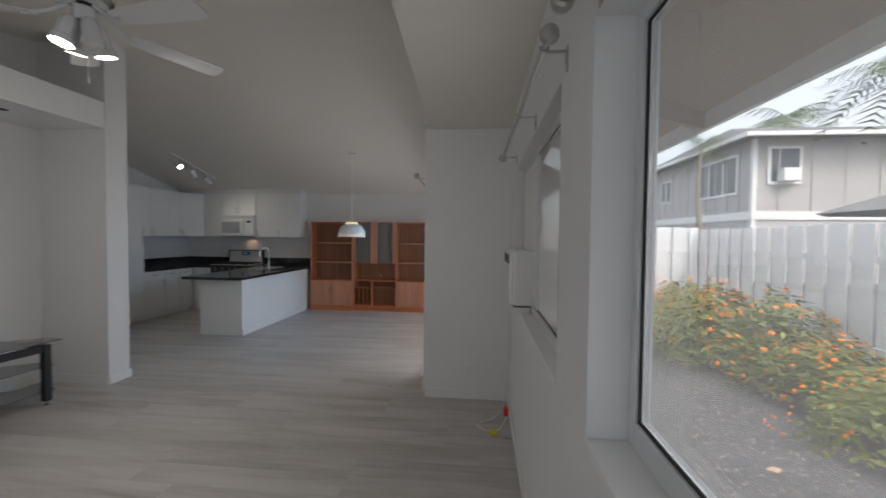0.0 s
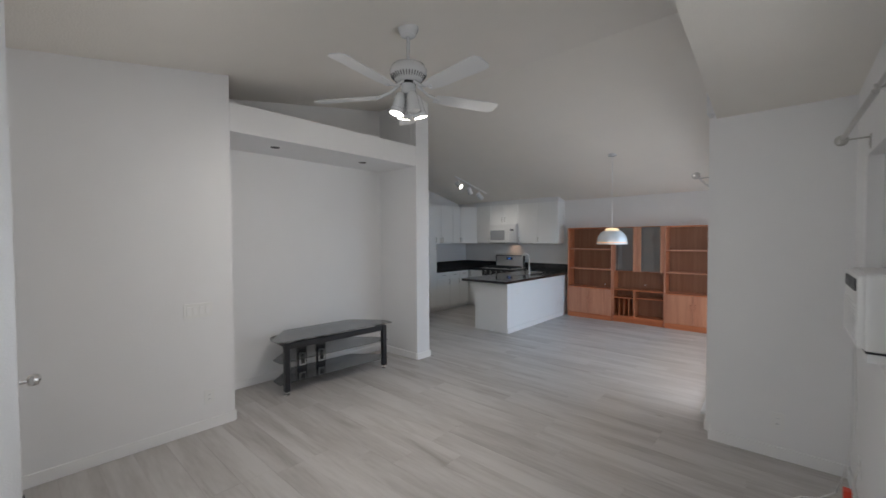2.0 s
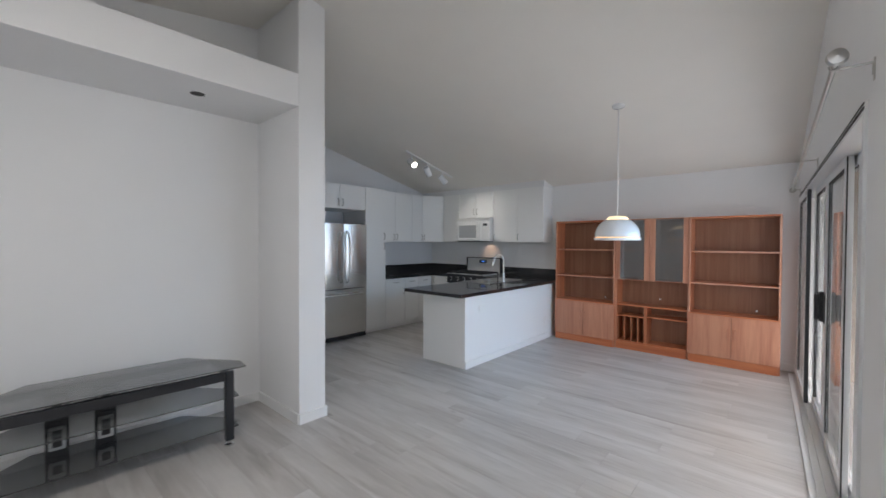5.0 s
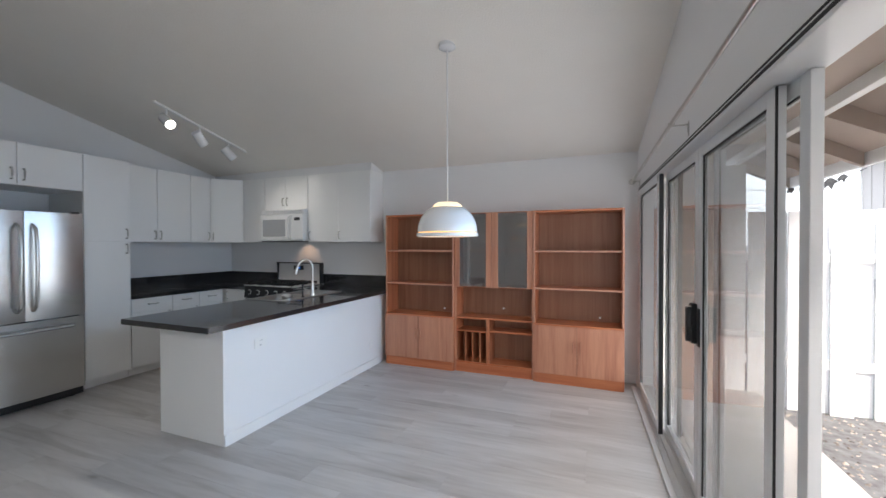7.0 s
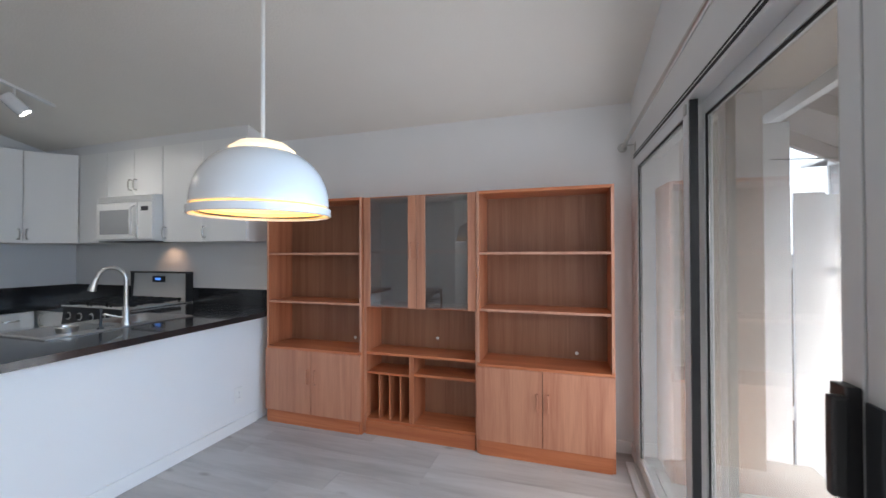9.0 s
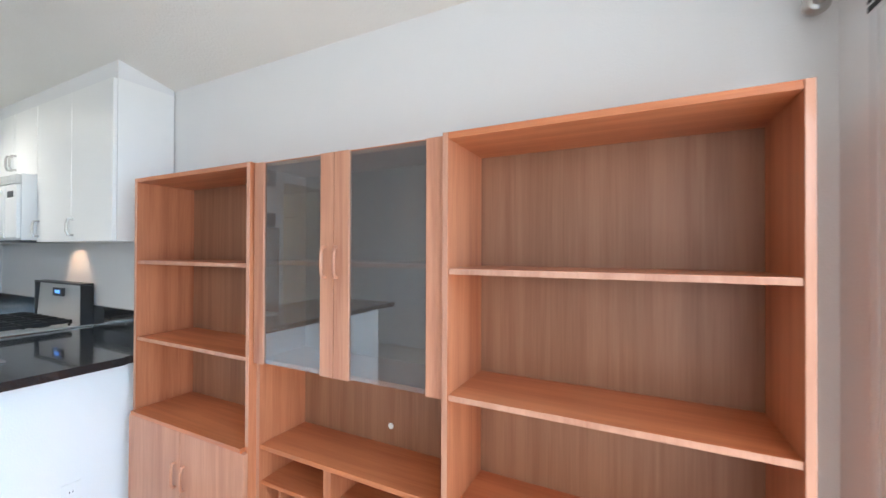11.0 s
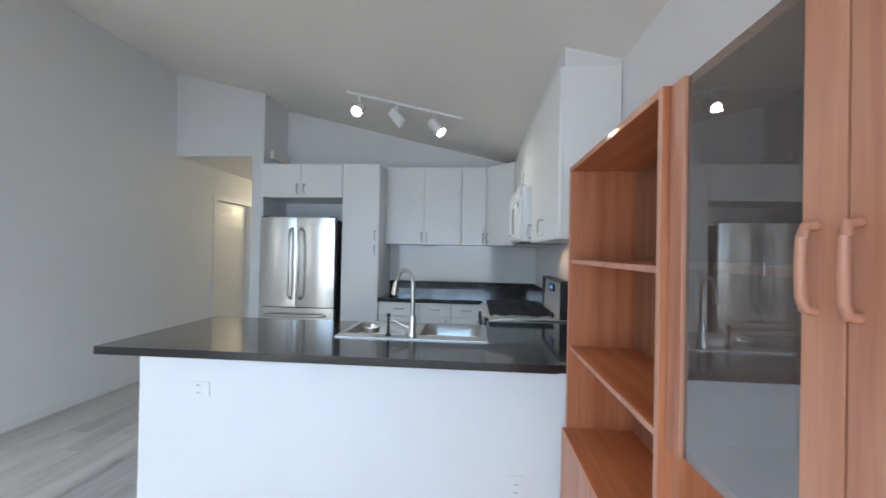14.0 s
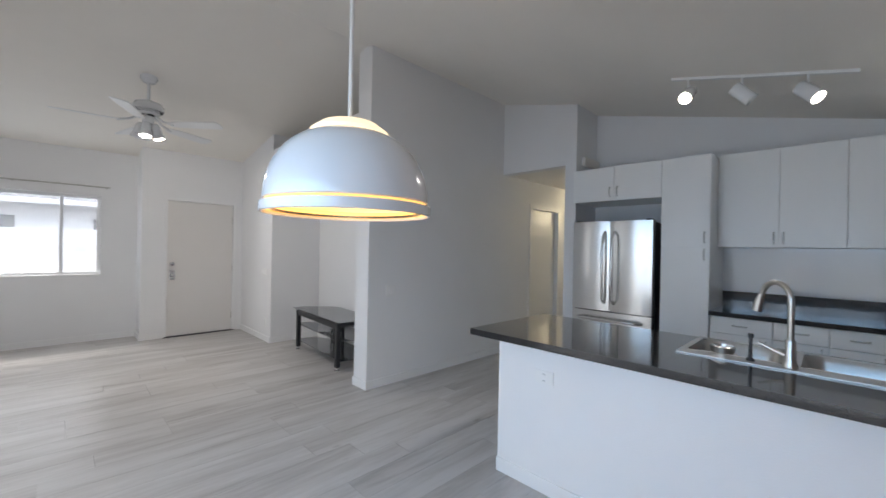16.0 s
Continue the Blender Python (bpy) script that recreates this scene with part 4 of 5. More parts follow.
for k in range(5):
    a = radians(-6.0 + 72 * k)
    bm = bmesh.new()
    prof = [(.21, .045), (.32, .062), (.69, .074), (.72, .068), (.738, .04)]
    outline = [(r, w) for r, w in prof] + [(r, -w) for r, w in reversed(prof)]
    prism(outline, "z", -.003, .003, bm)
    bmesh.ops.transform(bm, verts=bm.verts, matrix=Matrix.Translation((FX, FY, 2.645)) @ Matrix.Rotation(a, 4, "Z") @ Matrix.Rotation(radians(-11), 4, "X"))
    bl = part("blade", bm, BLADE, fan)
    v = Vector((math.cos(a), math.sin(a), 0))
    part("blade_iron", tube([Vector((FX, FY, 2.722)) + v * .07, Vector((FX, FY, 2.668)) + v * .15, Vector((FX, FY, 2.638)) + v * .25], [.012, .010, .012], 8), ENAMEL, bl, "", True)
for k in range(4):
    a = radians(70 + 90 * k)
    v = Vector((math.cos(a), math.sin(a), 0))
    dn = (v * .27 + Vector((0, 0, -1))).normalized()
    aim = (v * .9 + Vector((0, 0, -1))).normalized()
    p = Vector((FX, FY, 2.645)) + v * .055
    sh = part("spot_shade", lathe([(0, 0), (.026, 0), (.036, .012), (.042, .05), (.044, .118), (.052, .124), (.053, .158), (.050, .158), (.040, .12), (.038, .05), (0, .04)], p, 20, None, dn), ENAMEL, fan, "", True)
    part("bulb", lathe([(0, .11), (.038, .12), (.047, .142), (.034, .156), (0, .162)], p, 18, None, dn), BULB if k != 3 else WHITEP, sh, "", True)
    if k != 3:
        q = p + dn * .175
        lamp("SPOT", "fan_spot", q, FANW, (1, .97, .93), .045, q + aim, 168, .8)
part("pull_chain", rod((FX + .02, FY, 2.32), (FX + .02, FY, 2.655), .002, 6), WHITEP, fan)

# ---- pendant lamp ----
PX, PY = -1.846, 6.915
pd = thing("pendant_lamp", "glossy white enamel dome pendant lamp, lit warm", "pendant lamp", (PX, PY, 1.49))
prof = [(.212 * math.cos(radians(t)) ** .75, 1.527 + .19 * math.sin(radians(t))) for t in range(0, 68, 6)]
dome = [(r, z) for r, z in prof] + [(r - .004, z - .003) for r, z in reversed(prof)]
part("shade", lathe(dome + dome[:1], (PX, PY, 0), 64), ENAMEL, pd, "glossy white dome", True)
part("inner_reflector", lathe([(r - .012, z - .008) for r, z in prof] + [(r - .015, z - .009) for r, z in reversed(prof)], (PX, PY, 0), 48), WARMIN, pd, "", True)
part("rim_ring", lathe([(.214, 1.492), (.219, 1.494), (.219, 1.516), (.215, 1.518), (.211, 1.516), (.211, 1.494), (.214, 1.492)], (PX, PY, 0), 64), ENAMEL, pd, "", True)
part("rim_glow", lathe([(.202, 1.50), (.205, 1.50), (.205, 1.53), (.202, 1.53), (.202, 1.50)], (PX, PY, 0), 64), glow("warm_slit", (1, .55, .16), .15), pd, "warm glowing slit", True)
part("inner_ring", lathe([(.190, 1.500), (.194, 1.500), (.194, 1.507), (.190, 1.507), (.190, 1.500)], (PX, PY, 0), 64), GREYM, pd, "thin dark inner ring", True)
part("cap", lathe([(.103, 1.703), (.103, 1.712), (.075, 1.733), (.02, 1.738), (0, 1.738)], (PX, PY, 0), 40), glow("warm_cap", (1, .80, .50), .12), pd, "cream translucent cap", True)
part("cord", rod((PX, PY, 1.735), (PX, PY, ceil(PY) - .01), .006, 8), WHITEP, pd)
part("canopy", lathe([(0, .03), (.06, .03), (.06, -.012), (.045, -.022), (0, -.024)], (PX, PY, ceil(PY)), 24), ENAMEL, pd, "", True)
part("bulb", lathe([(0, 0), (.03, .01), (.04, .04), (.03, .075), (.014, .10), (.014, .13), (0, .13)], (PX, PY, 1.56), 20), glow("pendant_bulb", (1, .80, .48), .7), pd, "", True)
lamp("POINT", "pendant_light", (PX, PY, 1.545), PENDW, (1, .76, .45), .03)

# ---- track light ----
tl = thing("track_light", "white ceiling track with three cylinder spotlights", "track light", (-4.89, 7.38, 2.7))
ta, tb = Vector((-4.89, 6.85, ceil(6.85) - .002)), Vector((-4.89, 7.92, ceil(7.92) - .002))
bm = prism([(ta.y, ta.z), (tb.y, tb.z), (tb.y, tb.z - .02), (ta.y, ta.z - .02)], "x", -4.907, -4.873)
part("track", bm, WHITEP, tl)
for y, dv, lit in ((6.97, (.75, -.05, -.55), .8), (7.32, (-.1, .75, -.8), 0), (7.68, (.35, .65, -.75), .3)):
    j = Vector((-4.89, y, ceil(y) - .022))
    dv = Vector(dv).normalized()
    part("stem", rod(j, j + Vector((0, 0, -.10)), .008, 10), WHITEP, tl)
    p = j + Vector((0, 0, -.115)) - dv * .07
    hd = part("head", lathe([(0, 0), (.045, 0), (.048, .005), (.048, .155), (.044, .155), (.042, .11), (0, .11)], p, 24, None, dv), ENAMEL, tl, "white cylinder head", True)
    part("lamp_face", lathe([(0, .12), (.040, .118), (.041, .112), (0, .112)], p, 20, None, dv), BULB if lit else WHITEP, hd, "", True)
    if lit:
        lamp("SPOT", "track_spot", p + dv * .20, TRKW * lit, (1, .96, .90), .015, p + (dv + Vector((0, 0, -.45))) * 2, 116, 1.0)


# ---- curtain rods ----
def curtain_rod(p, q, brackets, wallx, label):
    p, q = Vector(p), Vector(q)
    r = thing("curtain_rod", label, "curtain rod", (p + q) / 2, "curtain rods")
    d = (q - p).normalized()
    part("rod", rod(p, q, .010), NICKEL, r, "", True)
    m = p + (q - p) * .45
    part("inner_rod", rod(m, q + d * .001, .0115), NICKEL, r, "", True)
    for e, s in ((p, -d), (q, d)):
        part("finial", lathe([(0, 0), (.014, .0), (.014, .014), (.024, .018), (.031, .032), (.026, .05), (0, .058)], e, 18, None, s), NICKEL, r, "round nickel finial", True)
    for y in brackets:
        c = p + (q - p) * ((y - p.y) / (q.y - p.y))
        wx = wallx - .0314 * (y - 4.62) if wallx == XS else wallx
        b = tube([(wx - .003, y, c.z - .055), (wx - .005, y, c.z - .012), (c.x, y, c.z - .014)], .005, 8)
        box(wx - .004, wx, y - .010, y + .010, c.z - .075, c.z + .004, 0, b)
        tube([(c.x - .014, y, c.z + .004), (c.x - .010, y, c.z - .012), (c.x + .008, y, c.z - .014), (c.x + .014, y, c.z + .002)], .004, 6, b)
        part("bracket", b, NICKEL, r)


curtain_rod((.405, .50, 2.11), (.417, 1.87, 2.11), (.60, 1.80), XB, "nickel curtain rod above the near window, bare")
curtain_rod((.412, 2.10, 2.11), (.380, 3.96, 2.135), (2.15, 2.86, 3.90), XB, "nickel curtain rod above the second window, bare")
curtain_rod((-.439, 4.79, 2.118), (-.520, 8.70, 2.073), (4.85, 6.775, 8.62), XS, "long bare curtain rod above the sliding doors")
rs = thing("curtain_rod", "thin bare curtain rod above the wide window", "curtain rod", (-.9, YS + .06, 2.19), "curtain rods")
part("rod", rod((-1.80, YS + .06, 2.19), (.1, YS + .06, 2.19), .009), NICKEL, rs)
for x in (-1.76, -.85, .05):
    part("bracket", box(x - .006, x + .006, YS, YS + .066, 2.17, 2.182), NICKEL, rs)

# ---- window air conditioner ----
ac = thing("air_conditioner", "white window air conditioner resting on the sill", "air conditioner", (.52, 3.76, 1.045))
part("body", box(.43, .75, 3.42, 3.975, 1.062, 1.42, .012), WHITEP, ac)
part("front_grille", box(.405, .432, 3.43, 3.97, 1.07, 1.41, .012), WHITEP, ac)
lv = bmesh.new()
for k in range(9):
    box(.400, .407, 3.47, 3.93, 1.10 + k * .02, 1.112 + k * .02, 0, lv)
part("louvres", lv, TRIM, ac)
ov = bmesh.new()
for k in range(7):
    box(.3985, .408, 3.47 + k * .06, 3.515 + k * .06, 1.335, 1.39, 0, ov)
part("air_outlet", ov, GREYM, ac)
part("support", box(.44, .54, 3.43, 3.60, 1.0115, 1.0505), TRIM, ac)
part("support_gasket", box(.435, .545, 3.43, 3.60, 1.051, 1.0615), BLACKP, ac)
part("side_filler", box(.550, .560, 3.252, 3.418, 1.077, 1.42), WHITEP, ac)
part("top_filler", box(.550, .560, 3.252, 3.978, 1.425, 1.998), WHITEP, ac)
cd = thing("power_cord", "white power cord with red and yellow tags on the floor", "power cord", (.40, 4.1, 0))
part("cord", tube([(.44, 3.95, 1.10), (.455, 4.02, .9), (.47, 4.10, .6), (.462, 4.15, .35), (.44, 4.2, .15), (.40, 4.15, .03), (.32, 4.05, .010), (.24, 4.0, .010), (.20, 3.93, .010), (.27, 3.86, .010), (.38, 3.88, .010), (.45, 3.98, .08), (.468, 4.02, .22), (.474, 4.03, .27)], .005, 8), WHITEP, cd, "", True)
part("red_tag", box(.415, .45, 3.94, 4.0, .09, .15, .006), material("red_tag", (.75, .06, .03), .4), cd, "red tag")
part("yellow_tag", box(.30, .36, 3.80, 3.86, .002, .022, .004), material("yellow_tag", (.75, .62, .02), .4), cd, "yellow tag")
plate("wall_outlet", "white wall outlet with a power cord plugged in", (XB, 4.03, .27), (-1, 0, 0))

# ---- outside ----
GRAVEL = material("gravel", (.10, .10, .104), .9, var=.9, scale=13, bump=1.0, bscale=40, big=.4)
CONC = material("concrete_path", (.22, .165, .14), .85, var=.12, scale=20, bump=.3, bscale=80, big=.08)
FENCEP = material("fence_paint", (.80, .81, .83), .6, var=.05, scale=6, stretch=(1, 1, .2), big=.05)
EAVEP = material("eave_paint", (.44, .365, .315), .7, var=.04, scale=5, big=.04)
TANW = material("tan_stucco", (.48, .425, .385), .85, var=.06, scale=12, bump=.4, bscale=60)
SIDING = material("grey_siding", (.47, .455, .45), .75, var=.05, scale=8, big=.05)
SHINGLE = material("grey_shingle", (.16, .16, .17), .9, var=.25, scale=14, bump=.5, bscale=30)
LEAF = material("lantana_leaf", (.19, .22, .05), .6, var=.5, scale=9)
PETAL = material("orange_petal", (.85, .25, .01), .6, var=.3, scale=12)
FROND = material("palm_frond", (.10, .15, .05), .55, var=.3, scale=4)
BARK = material("palm_bark", (.30, .26, .22), .9, var=.25, scale=16, stretch=(1, 1, 4), bump=.6, bscale=40)
PANE = material("far_pane", (.08, .10, .12), .06)

g = bmesh.new()
bmesh.ops.create_grid(g, x_segments=2, y_segments=2, size=600, matrix=Matrix.Translation((0, 0, -.16)))
structure("ground", g, GRAVEL, "grey gravel yard reaching far out", "ground")
structure("pavement", box(XS + .151, .62, 4.62, 8.78, -.158, -.05, .01), CONC, "pale concrete path along the sliding doors", "path")
structure("wall_outside_end", box(XS + .16, .30, 8.80, 8.95, -.16, 2.375), TANW, "tan stucco outside wall end", "wall")


# roof overhang with rafters
def eave(name, x0, x1, y0, y1, z0, z1, step):
    e = thing(name, "beige painted roof overhang with exposed rafters", "roof overhang", ((x0 + x1) / 2, (y0 + y1) / 2, z1), "roof overhangs", "structure")
    bm = bmesh.new()
    q = [(x0, z0), (x1, z1), (x1, z1 + .03), (x0, z0 + .03)]
    lo = [bm.verts.new((x, y0, z)) for x, z in q]
    hi = [bm.verts.new((x, y1, z)) for x, z in q]
    bm.faces.new(lo), bm.faces.new(hi[::-1])
    for i in range(4):
        bm.faces.new((lo[i], hi[i], hi[(i + 1) % 4], lo[(i + 1) % 4]))
    part("deck", bm, EAVEP, e)
    part("fascia", box(x1, x1 + .03, y0, y1, z1 - .10, z1 + .05), TRIM, e)
    y = y0 + .3
    while y < y1:
        b = prism([(x0, z0 - .001), (x1 - .002, z1 - .001), (x1 - .002, z1 - .10), (x0, z0 - .13)], "y", y, y + .045)
        part("rafter", b, EAVEP, e)
        y += step
    return e


eave("roof_overhang", XB + .151, 1.55, -.6, 4.9, 2.55, 2.27, 1.22)
ev = eave("roof_overhang", .561, 1.04, 4.91, 9.62, 2.40, 2.13, .61)
part("soffit", prism([(-.30, 2.42), (.50, 2.365), (.50, 2.39), (-.30, 2.445)], "y", 4.91, 9.62), EAVEP, ev, "plain beige soffit boards")
part("beam", box(.50, .56, 4.91, 9.62, 2.285, 2.40, .004), TRIM, ev, "white painted beam")
structure("roof", prism([(-.6, 2.62), (RIDGE, 3.56), (9.6, 2.34), (9.6, 2.40), (RIDGE, 3.66), (-.6, 2.70)], "x", -8.6, -.021), SHINGLE, "grey shingle gable roof of the house", "roof")


# loose stones and dry bits on the gravel
rs2 = random.Random(11)
vs, fs = [], []
for k in range(5200):
    x, y = rs2.uniform(.72, 3.3), rs2.uniform(.2, 9.0)
    r, b = rs2.uniform(.007, .024), len(vs)
    h, a = r * rs2.uniform(.3, .8), rs2.uniform(0, 6.28)
    vs += [(x + r * rs2.uniform(.6, 1.3) * math.cos(a + j * 1.2566), y + r * rs2.uniform(.6, 1.3) * math.sin(a + j * 1.2566), -.162) for j in range(5)]
    vs.append((x + rs2.uniform(-.3, .3) * r, y + rs2.uniform(-.3, .3) * r, -.16 + h))
    fs += [(b + j, b + (j + 1) % 5, b + 5) for j in range(5)]
sme = bpy.data.meshes.new("loose_stones")
sme.from_pydata(vs, [], fs)
STONE = material("loose_stone", (.20, .18, .165), .9)
sn, sl2 = STONE.node_tree.nodes, STONE.node_tree.links
ge, rm = sn.new("ShaderNodeNewGeometry"), sn.new("ShaderNodeValToRGB")
rm.color_ramp.elements[0].color, rm.color_ramp.elements[1].color = (.05, .045, .042, 1), (.34, .29, .25, 1)
sl2.new(ge.outputs["Random Per Island"], rm.inputs[0])
sl2.new(rm.outputs[0], sn["Principled BSDF"].inputs["Base Color"])
sme.materials.append(STONE)
tagged(new("loose_stones", sme), "loose grey stones and dry bits on the yard gravel", "gravel", "", "stuff")


# white shadow-box fences
def fence(name, p, q, h, label):
    p, q = Vector(p), Vector(q)
    f = thing(name, label, "fence", ((p.x + q.x) / 2, (p.y + q.y) / 2, -.16), "yard fences")
    d = q - p
    L = d.length
    d.normalize()
    ang = math.atan2(d.y, d.x)
    mid = ORIGIN[f]
    m1 = bpy.data.meshes.new("fence_board")
    b = box(-.083, .083, -.011, .011, 0, h, .003)
    b.to_mesh(m1)
    b.free()
    m1.materials.append(FENCEP)
    n = Vector((-d.y, d.x, 0))
    k, s = 0, .1
    while s < L:
        o = new("fence_board", m1)
        o.parent = f
        c = p + d * s + n * (.026 if k % 2 else -.026)
        o.location = (c.x - mid.x, c.y - mid.y, random.uniform(0, .012))
        o.rotation_euler = (0, 0, ang)
        s += .158 + random.uniform(-.004, .004)
        k += 1
    for z in (.42, 1.42):
        r = box(-L / 2, L / 2, -.0145, .0145, z, z + .085)
        bmesh.ops.transform(r, verts=r.verts, matrix=Matrix.Translation(mid + Vector((0, 0, 0))) @ Matrix.Rotation(ang, 4, "Z"))
        part("rail", r, FENCEP, f)
    return f


fence("fence", (4.5, -1.0, 0), (4.5, 9.0, 0), 1.86, "white painted shadow-box board fence behind the flowers")
fence("fence", (.52, 9.02, 0), (4.45, 9.02, 0), 1.90, "white painted shadow-box fence across the side yard")
fence("fence", (4.4, -2.6, 0), (-6.0, -2.6, 0), 1.80, "white painted fence beyond the wide window")
ps = thing("fence_post", "thick white fence post reaching the eave", "post", (.41, 8.98, -.16))
part("post", box(.31, .51, 8.962, 9.0, -.16, 2.22, .004), FENCEP, ps)


tr = thing("corner_trim", "white corner trim board on the tan wall", "trim board", (-.28, 8.78, -.05))
part("board", box(-.305, -.25, 8.765, 8.798, -.05, 2.36, .003), FENCEP, tr)

# garland of small dark birds under the overhang
gd = thing("bird_garland", "string of small dark metal birds under the eave", "garland", (.8, 8.88, 1.97))
part("string", tube([(.40, 8.955, 1.975), (.55, 8.90, 1.955), (.75, 8.88, 1.945), (.95, 8.87, 1.965), (1.15, 8.86, 2.01), (1.34, 8.85, 2.10)], .0035, 6), GREYM, gd)
for gx, gz, gs in ((.82, 1.935, 1.0), (.90, 1.945, .7), (.945, 1.945, .8), (1.01, 1.965, .7), (1.10, 1.99, 1.7), (1.19, 2.03, 1.2)):
    w = .03 * gs
    part("bird", prism([(gx - w, gz - .2 * w), (gx - .5 * w, gz + .5 * w), (gx, gz + .9 * w), (gx + .6 * w, gz + .7 * w), (gx + 1.2 * w, gz), (gx + .7 * w, gz - .2 * w), (gx + .3 * w, gz - 1.3 * w), (gx - .2 * w, gz - .5 * w), (gx - .7 * w, gz - 1.1 * w)], "y", 8.873, 8.879), GREYM, gd)


# lantana shrubs
def shrub_mesh(seed, n, leafy):
    r = random.Random(seed)
    vs, fs = [], []
    for i in range(n):
        t, u = r.uniform(0, 2 * math.pi), r.random() ** .5
        ph = r.uniform(.05, 1.0)
        lump = 1 + .18 * math.sin(3 * t + seed) + .12 * math.sin(5 * t + 2 * seed)
        rad = (.62 + .38 * r.random()) if leafy else r.uniform(.93, 1.04)
        c = Vector((math.cos(t) * lump * math.cos(ph * 1.3) * rad * .62, math.sin(t) * lump * math.cos(ph * 1.3) * rad * .85, .03 + math.sin(ph * 1.45) * rad * .62 * (1 + .15 * math.sin(4 * t))))
        nrm = (c + Vector((r.uniform(-.5, .5), r.uniform(-.5, .5), r.uniform(.1, .9)))).normalized()
        a = nrm.orthogonal().normalized()
        a = Matrix.Rotation(r.uniform(0, 6.28), 3, nrm) @ a
        b = nrm.cross(a)
        k = len(vs)
        if leafy:
            s = r.uniform(.022, .042)
            vs += [c - a * s, c + b * s * .5 + nrm * .006, c + a * s, c - b * s * .5 + nrm * .006]
            fs.append((k, k + 1, k + 2, k + 3))
        else:
            s = r.uniform(.016, .028)
            vs.append(c + nrm * .014)
            for j in range(6):
                vs.append(c + (a * math.cos(j * 1.047) + b * math.sin(j * 1.047)) * s)
            fs += [(k, k + 1 + j, k + 1 + (j + 1) % 6) for j in range(6)]
    me = bpy.data.meshes.new("leaves" if leafy else "flowers")
    me.from_pydata(vs, [], fs)
    me.materials.append(LEAF if leafy else PETAL)
    return me


SHR = [(shrub_mesh(s, 2600, True), shrub_mesh(s + 20, 150, False)) for s in (1, 2, 3)]
rr = random.Random(5)
k = 0
for y in [1.2 + .72 * i for i in range(11)]:
    x = 3.75 + rr.uniform(-.15, .2)
    sh = thing("lantana_shrub", "low lantana shrub with orange flowers by the fence", "shrub", (x, y, -.17), "lantana hedge")
    for me, nm in zip(SHR[k % 3], ("foliage", "flowers")):
        o = new(nm, me)
        o.parent = sh
    sh.rotation_euler = (0, 0, rr.uniform(0, 6))
    s = rr.uniform(.85, 1.15) * (1.25 if y > 6 else 1)
    sh.scale = (s, s, s * rr.uniform(.9, 1.1))
    k += 1
lf = thing("fallen_leaf", "single dry tan leaf lying on the gravel", "leaf", (2.35, 3.85, -.155))
part("blade", prism([(2.29, 3.84), (2.35, 3.81), (2.41, 3.86), (2.36, 3.89)], "z", -.155, -.145), material("dry_leaf", (.55, .36, .25), .7), lf)


# palms
def palm(x, y, h, spread, n, seed):
    r = random.Random(seed)
    t = thing("palm_tree", "tall slender palm with drooping fronds", "palm tree", (x, y, -.16), "palms")
    pts = [(x + .06 * math.sin(k * .7 + seed), y + .05 * math.cos(k), -.16 + (h + .16) * k / 8) for k in range(9)]
    part("trunk", tube(pts, [(.009 * h + .05) * (1 - .05 * k) for k in range(9)], 10), BARK, t, "", True)
    top = Vector(pts[-1])
    vs, fs = [], []
    for i in range(n):
        a = 2 * math.pi * i / n + r.uniform(-.2, .2)
        el = r.uniform(-.3, .9)
        d = Vector((math.cos(a), math.sin(a), 0))
        prev = None
        for s in range(15):
            u = s / 14
            c = top + d * spread * u * math.cos(el * .6) + Vector((0, 0, spread * (math.sin(el) * u - .75 * u * u)))
            side = Vector((-d.y, d.x, 0))
            ln = spread * .30 * math.sin(math.pi * min(.98, .12 + .85 * u)) + .02
            if s:
                for sg in (-1, 1):
                    k = len(vs)
                    tip = c + side * sg * ln + d * ln * .55 + Vector((0, 0, -ln * r.uniform(.25, .8)))
                    w = (c - prev) * .42
                    vs += [c, c + w, tip]
                    fs.append((k, k + 1, k + 2))
            prev = c
    o = bpy.data.meshes.new("fronds")
    o.from_pydata([v - ORIGIN[t] for v in vs], [], fs)
    o.materials.append(FROND)
    q = new("fronds", o)
    q.parent = t


palm(6.70, 13.2, 4.4, .85, 14, 1)
palm(21.0, 30.2, 10.1, 3.4, 20, 2)
palm(7.8, 8.8, 4.75, 1.3, 16, 3)

# grey two-storey house beyond the fence
hs = thing("neighbour_house", "grey two-storey house with white trim and shingle roof", "house", (16.5, 23, -.16))
part("wall", box(11, 24, 17.6, 29, -.16, 5.65), SIDING, hs)
band = bmesh.new()
box(10.95, 24.05, 17.55, 29.05, 2.35, 2.68, 0, band)
part("white_band", band, TRIM, hs)
for x, y in ((10.93, 17.53), (10.93, 28.9)):
    part("corner_board", box(x, x + .16, y, y + .16, -.16, 5.64), TRIM, hs)
bt = bmesh.new()
y = 18.4
while y < 28.8:
    box(10.965, 11.001, y, y + .07, 2.69, 5.6, 0, bt)
    y += .82
x = 11.9
while x < 24:
    box(x, x + .07, 17.565, 17.601, 2.69, 5.6, 0, bt)
    x += 1.22
part("battens", bt, SIDING, hs)
rf2 = bmesh.new()
P = [rf2.verts.new(v) for v in ((10.3, 16.9, 5.55), (24.7, 16.9, 5.55), (24.7, 29.7, 5.55), (10.3, 29.7, 5.55), (13.5, 23.3, 7.5), (21.5, 23.3, 7.5))]
for f in ((0, 1, 5, 4), (1, 2, 5), (2, 3, 4, 5), (3, 0, 4), (3, 2, 1, 0)):
    rf2.faces.new([P[i] for i in f])
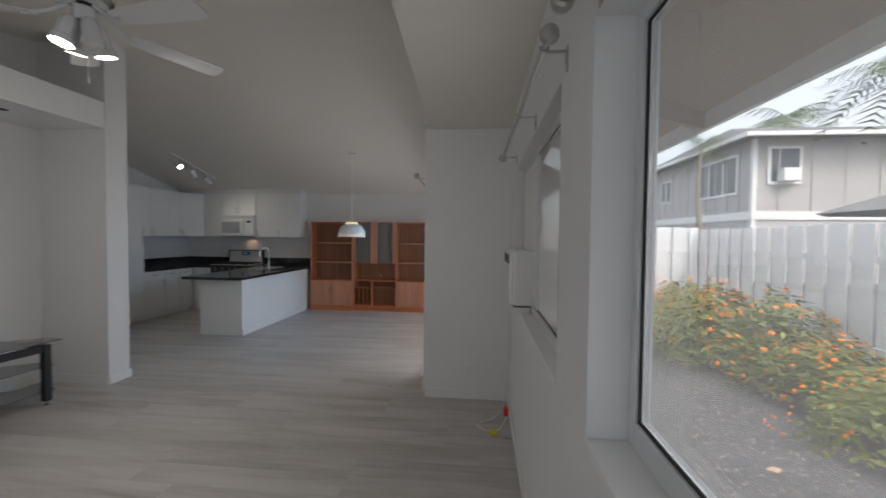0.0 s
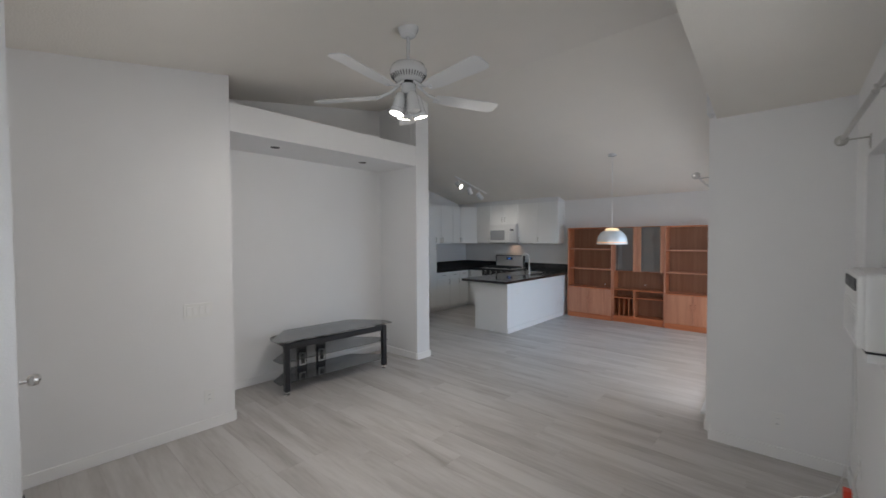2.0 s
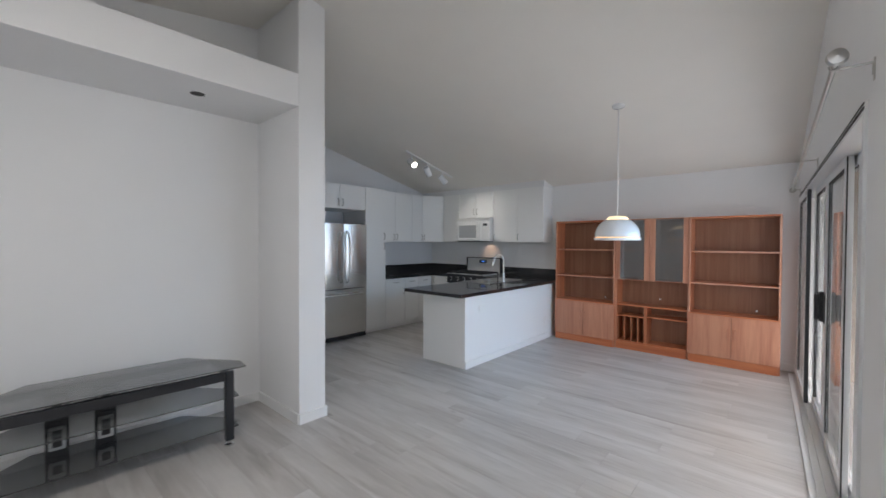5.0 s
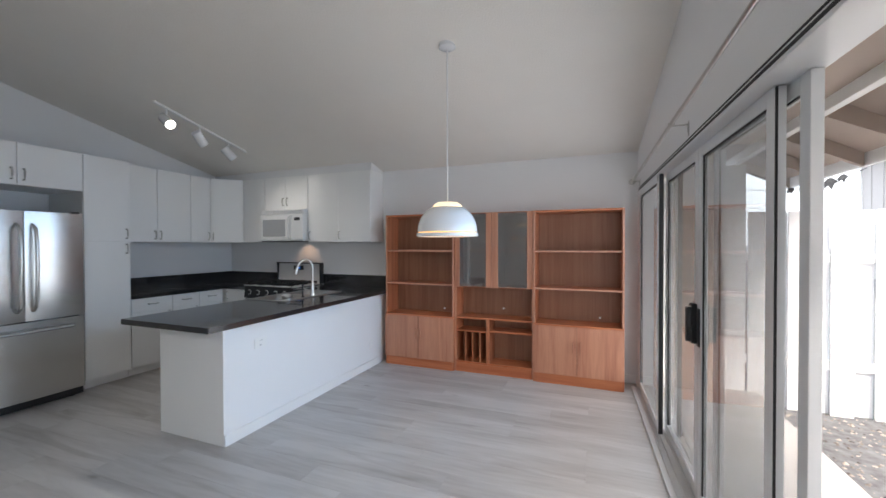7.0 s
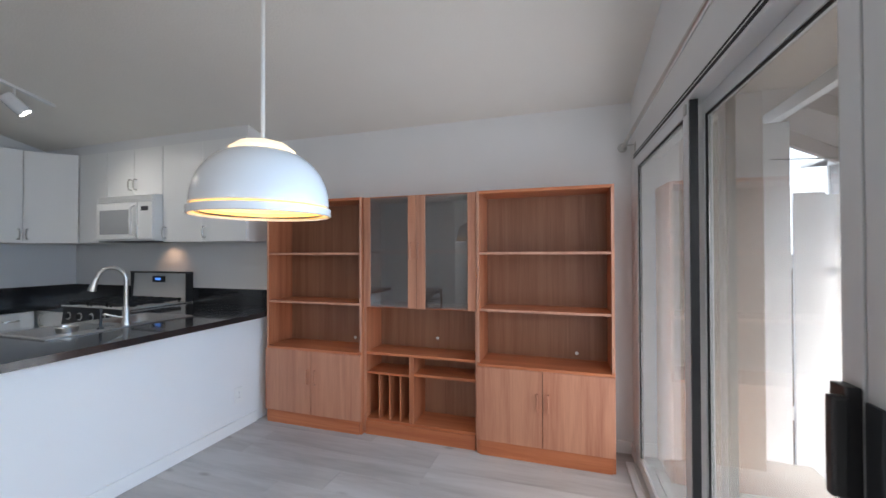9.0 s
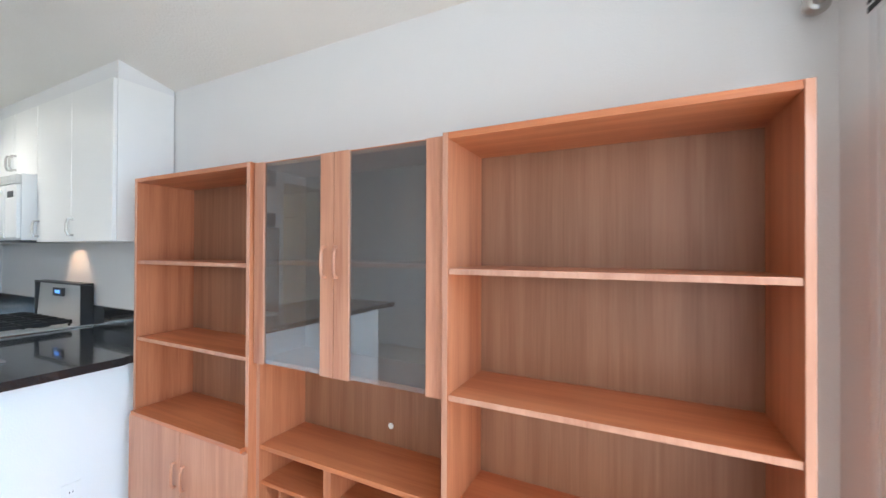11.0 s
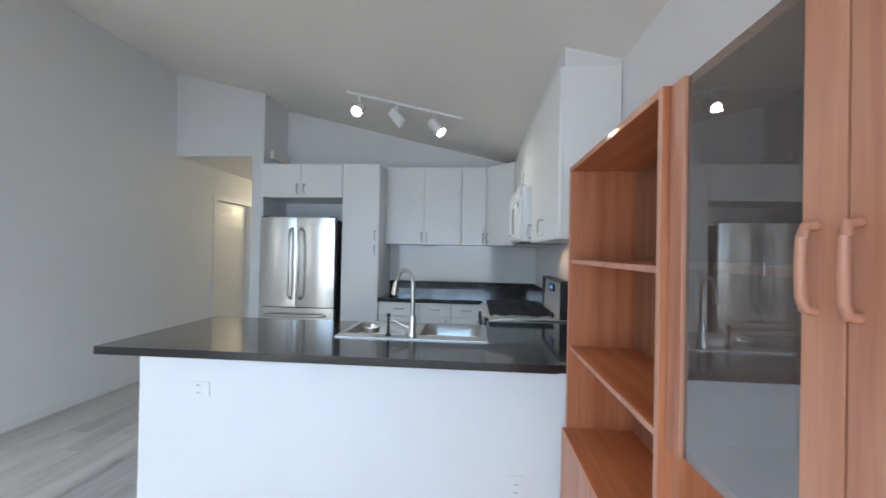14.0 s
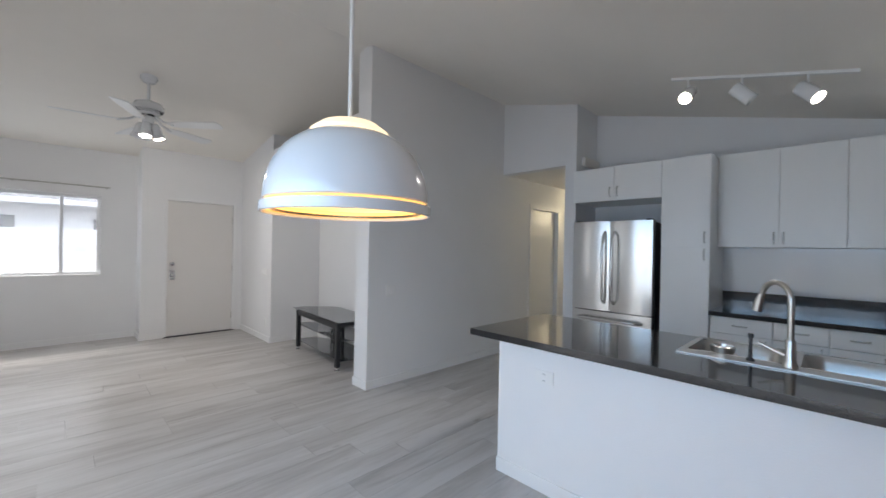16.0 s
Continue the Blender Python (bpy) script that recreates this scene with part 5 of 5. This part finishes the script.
part("roof", rf2, SHINGLE, hs)
gt = box(10.22, 10.34, 16.82, 29.75, 5.50, 5.66)
box(10.34, 24.7, 16.80, 16.92, 5.50, 5.66, 0, gt)
part("gutter", gt, TRIM, hs)


def far_window(x0, x1, y0, y1, z0, z1, mull):
    w = bmesh.new()
    west = abs(x1 - x0) < .2
    fr = .1
    if west:
        for a, b, c, d in ((y0, y1, z0, z0 + fr), (y0, y1, z1 - fr, z1), (y0, y0 + fr, z0 + fr, z1 - fr), (y1 - fr, y1, z0 + fr, z1 - fr)):
            box(x0, x1, a, b, c, d, 0, w)
        for m in mull:
            box(x0, x1, m - .04, m + .04, z0 + fr, z1 - fr, 0, w)
        o = part("window", w, TRIM, hs, "white framed window")
        part("pane", box(x0 + .03, x0 + .05, y0 + fr, y1 - fr, z0 + fr, z1 - fr), PANE, o)
    else:
        for a, b, c, d in ((x0, x1, z0, z0 + fr), (x0, x1, z1 - fr, z1), (x0, x0 + fr, z0 + fr, z1 - fr), (x1 - fr, x1, z0 + fr, z1 - fr)):
            box(a, b, y0, y1, c, d, 0, w)
        for m in mull:
            box(m - .04, m + .04, y0, y1, z0 + fr, z1 - fr, 0, w)
        o = part("window", w, TRIM, hs, "white framed window")
        part("pane", box(x0 + fr, x1 - fr, y0 + .03, y0 + .05, z0 + fr, z1 - fr), PANE, o)
    return o


far_window(10.94, 11.06, 18.5, 21.6, 3.45, 5.15, (19.5, 20.6))
far_window(10.94, 11.06, 24.2, 25.6, 3.6, 4.9, (24.9,))
w = far_window(11.5, 12.75, 17.54, 17.66, 3.75, 5.25, ())
part("window_unit", box(11.85, 12.45, 17.2, 17.6, 3.85, 4.35, .02), TRIM, w, "small white window air conditioner")
far_window(16.2, 17.8, 17.54, 17.66, 3.7, 5.3, (17.0,))
far_window(20.0, 21.6, 17.54, 17.66, 3.7, 5.3, (20.8,))

# grey shade umbrella over the fence
um = thing("patio_umbrella", "grey patio umbrella standing beyond the fence", "umbrella", (8.1, 8.2, -.16))
bm = bmesh.new()
ring = [bm.verts.new((8.1 + 1.75 * math.cos(k * math.pi / 4 + .4), 8.2 + 1.75 * math.sin(k * math.pi / 4 + .4), 2.02)) for k in range(8)]
tp = bm.verts.new((8.1, 8.2, 2.62))
for k in range(8):
    bm.faces.new((ring[k], ring[(k + 1) % 8], tp))
part("canopy", bm, material("umbrella_cloth", (.20, .20, .20), .85, var=.08), um)
part("pole", rod((8.1, 8.2, -.16), (8.1, 8.2, 2.6), .025), GREYM, um)

# house seen through the wide window
h2 = thing("neighbour_house", "white house with a grey shingle roof behind a fence", "house", (-2, -11, -.16))
part("wall", box(-9, 5, -15, -8, -.16, 2.6), FENCEP, h2)
rf3 = bmesh.new()
P = [rf3.verts.new(v) for v in ((-9.6, -7.3, 2.5), (5.6, -7.3, 2.5), (5.6, -15.7, 2.5), (-9.6, -15.7, 2.5), (-9.6, -11.5, 4.2), (5.6, -11.5, 4.2))]
for f in ((0, 1, 5, 4), (1, 2, 5), (2, 3, 4, 5), (3, 0, 4), (3, 2, 1, 0)):
    rf3.faces.new([P[i] for i in f])
part("roof", rf3, SHINGLE, h2)
part("gutter", box(-9.6, 5.6, -7.32, -7.2, 2.42, 2.56), TRIM, h2)
for x in (-6, -3.2, -.4):
    part("window", box(x, x + 1.2, -8.0, -7.95, 1.0, 2.1), PANE, h2)

# ---- floor planks, last ----
floor_ob = bpy.data.objects["floor"]
PLANKS = {}


def plank_mesh(length):
    key = round(length, 2)
    if key not in PLANKS:
        bm = box(-key / 2 + .0004, key / 2 - .0004, -.0996, .0996, -.004, 0)
        for v in bm.verts:
            if v.co.z > -.001:
                v.co.x -= math.copysign(.0004, v.co.x)
                v.co.y -= math.copysign(.0004, v.co.y)
        me = bpy.data.meshes.new("plank")
        bm.to_mesh(me)
        bm.free()
        me.materials.append(FLOORW)
        PLANKS[key] = me
    return PLANKS[key]


def lay(x0, x1, y):
    x = x0 - random.choice((0, .3, .55, .8, 1.05))
    while x < x1:
        a, b = max(x, x0), min(x + 1.32, x1)
        if b - a > .06:
            o = new("plank", plank_mesh(b - a))
            o.parent = floor_ob
            o.location = ((a + b) / 2, y, random.uniform(-.0003, .0003))
        x += 1.32


y = .50
while y < 8.86:
    lay(-6.2 if y > 4.5 else -4.25 if y > 1.9 else -3.5, .50 if y < 4.56 else XS + .02, y)
    y += .20
for y in (4.7, 4.9, 5.1, 5.3, 5.5):
    lay(-8.3, -6.2, y)
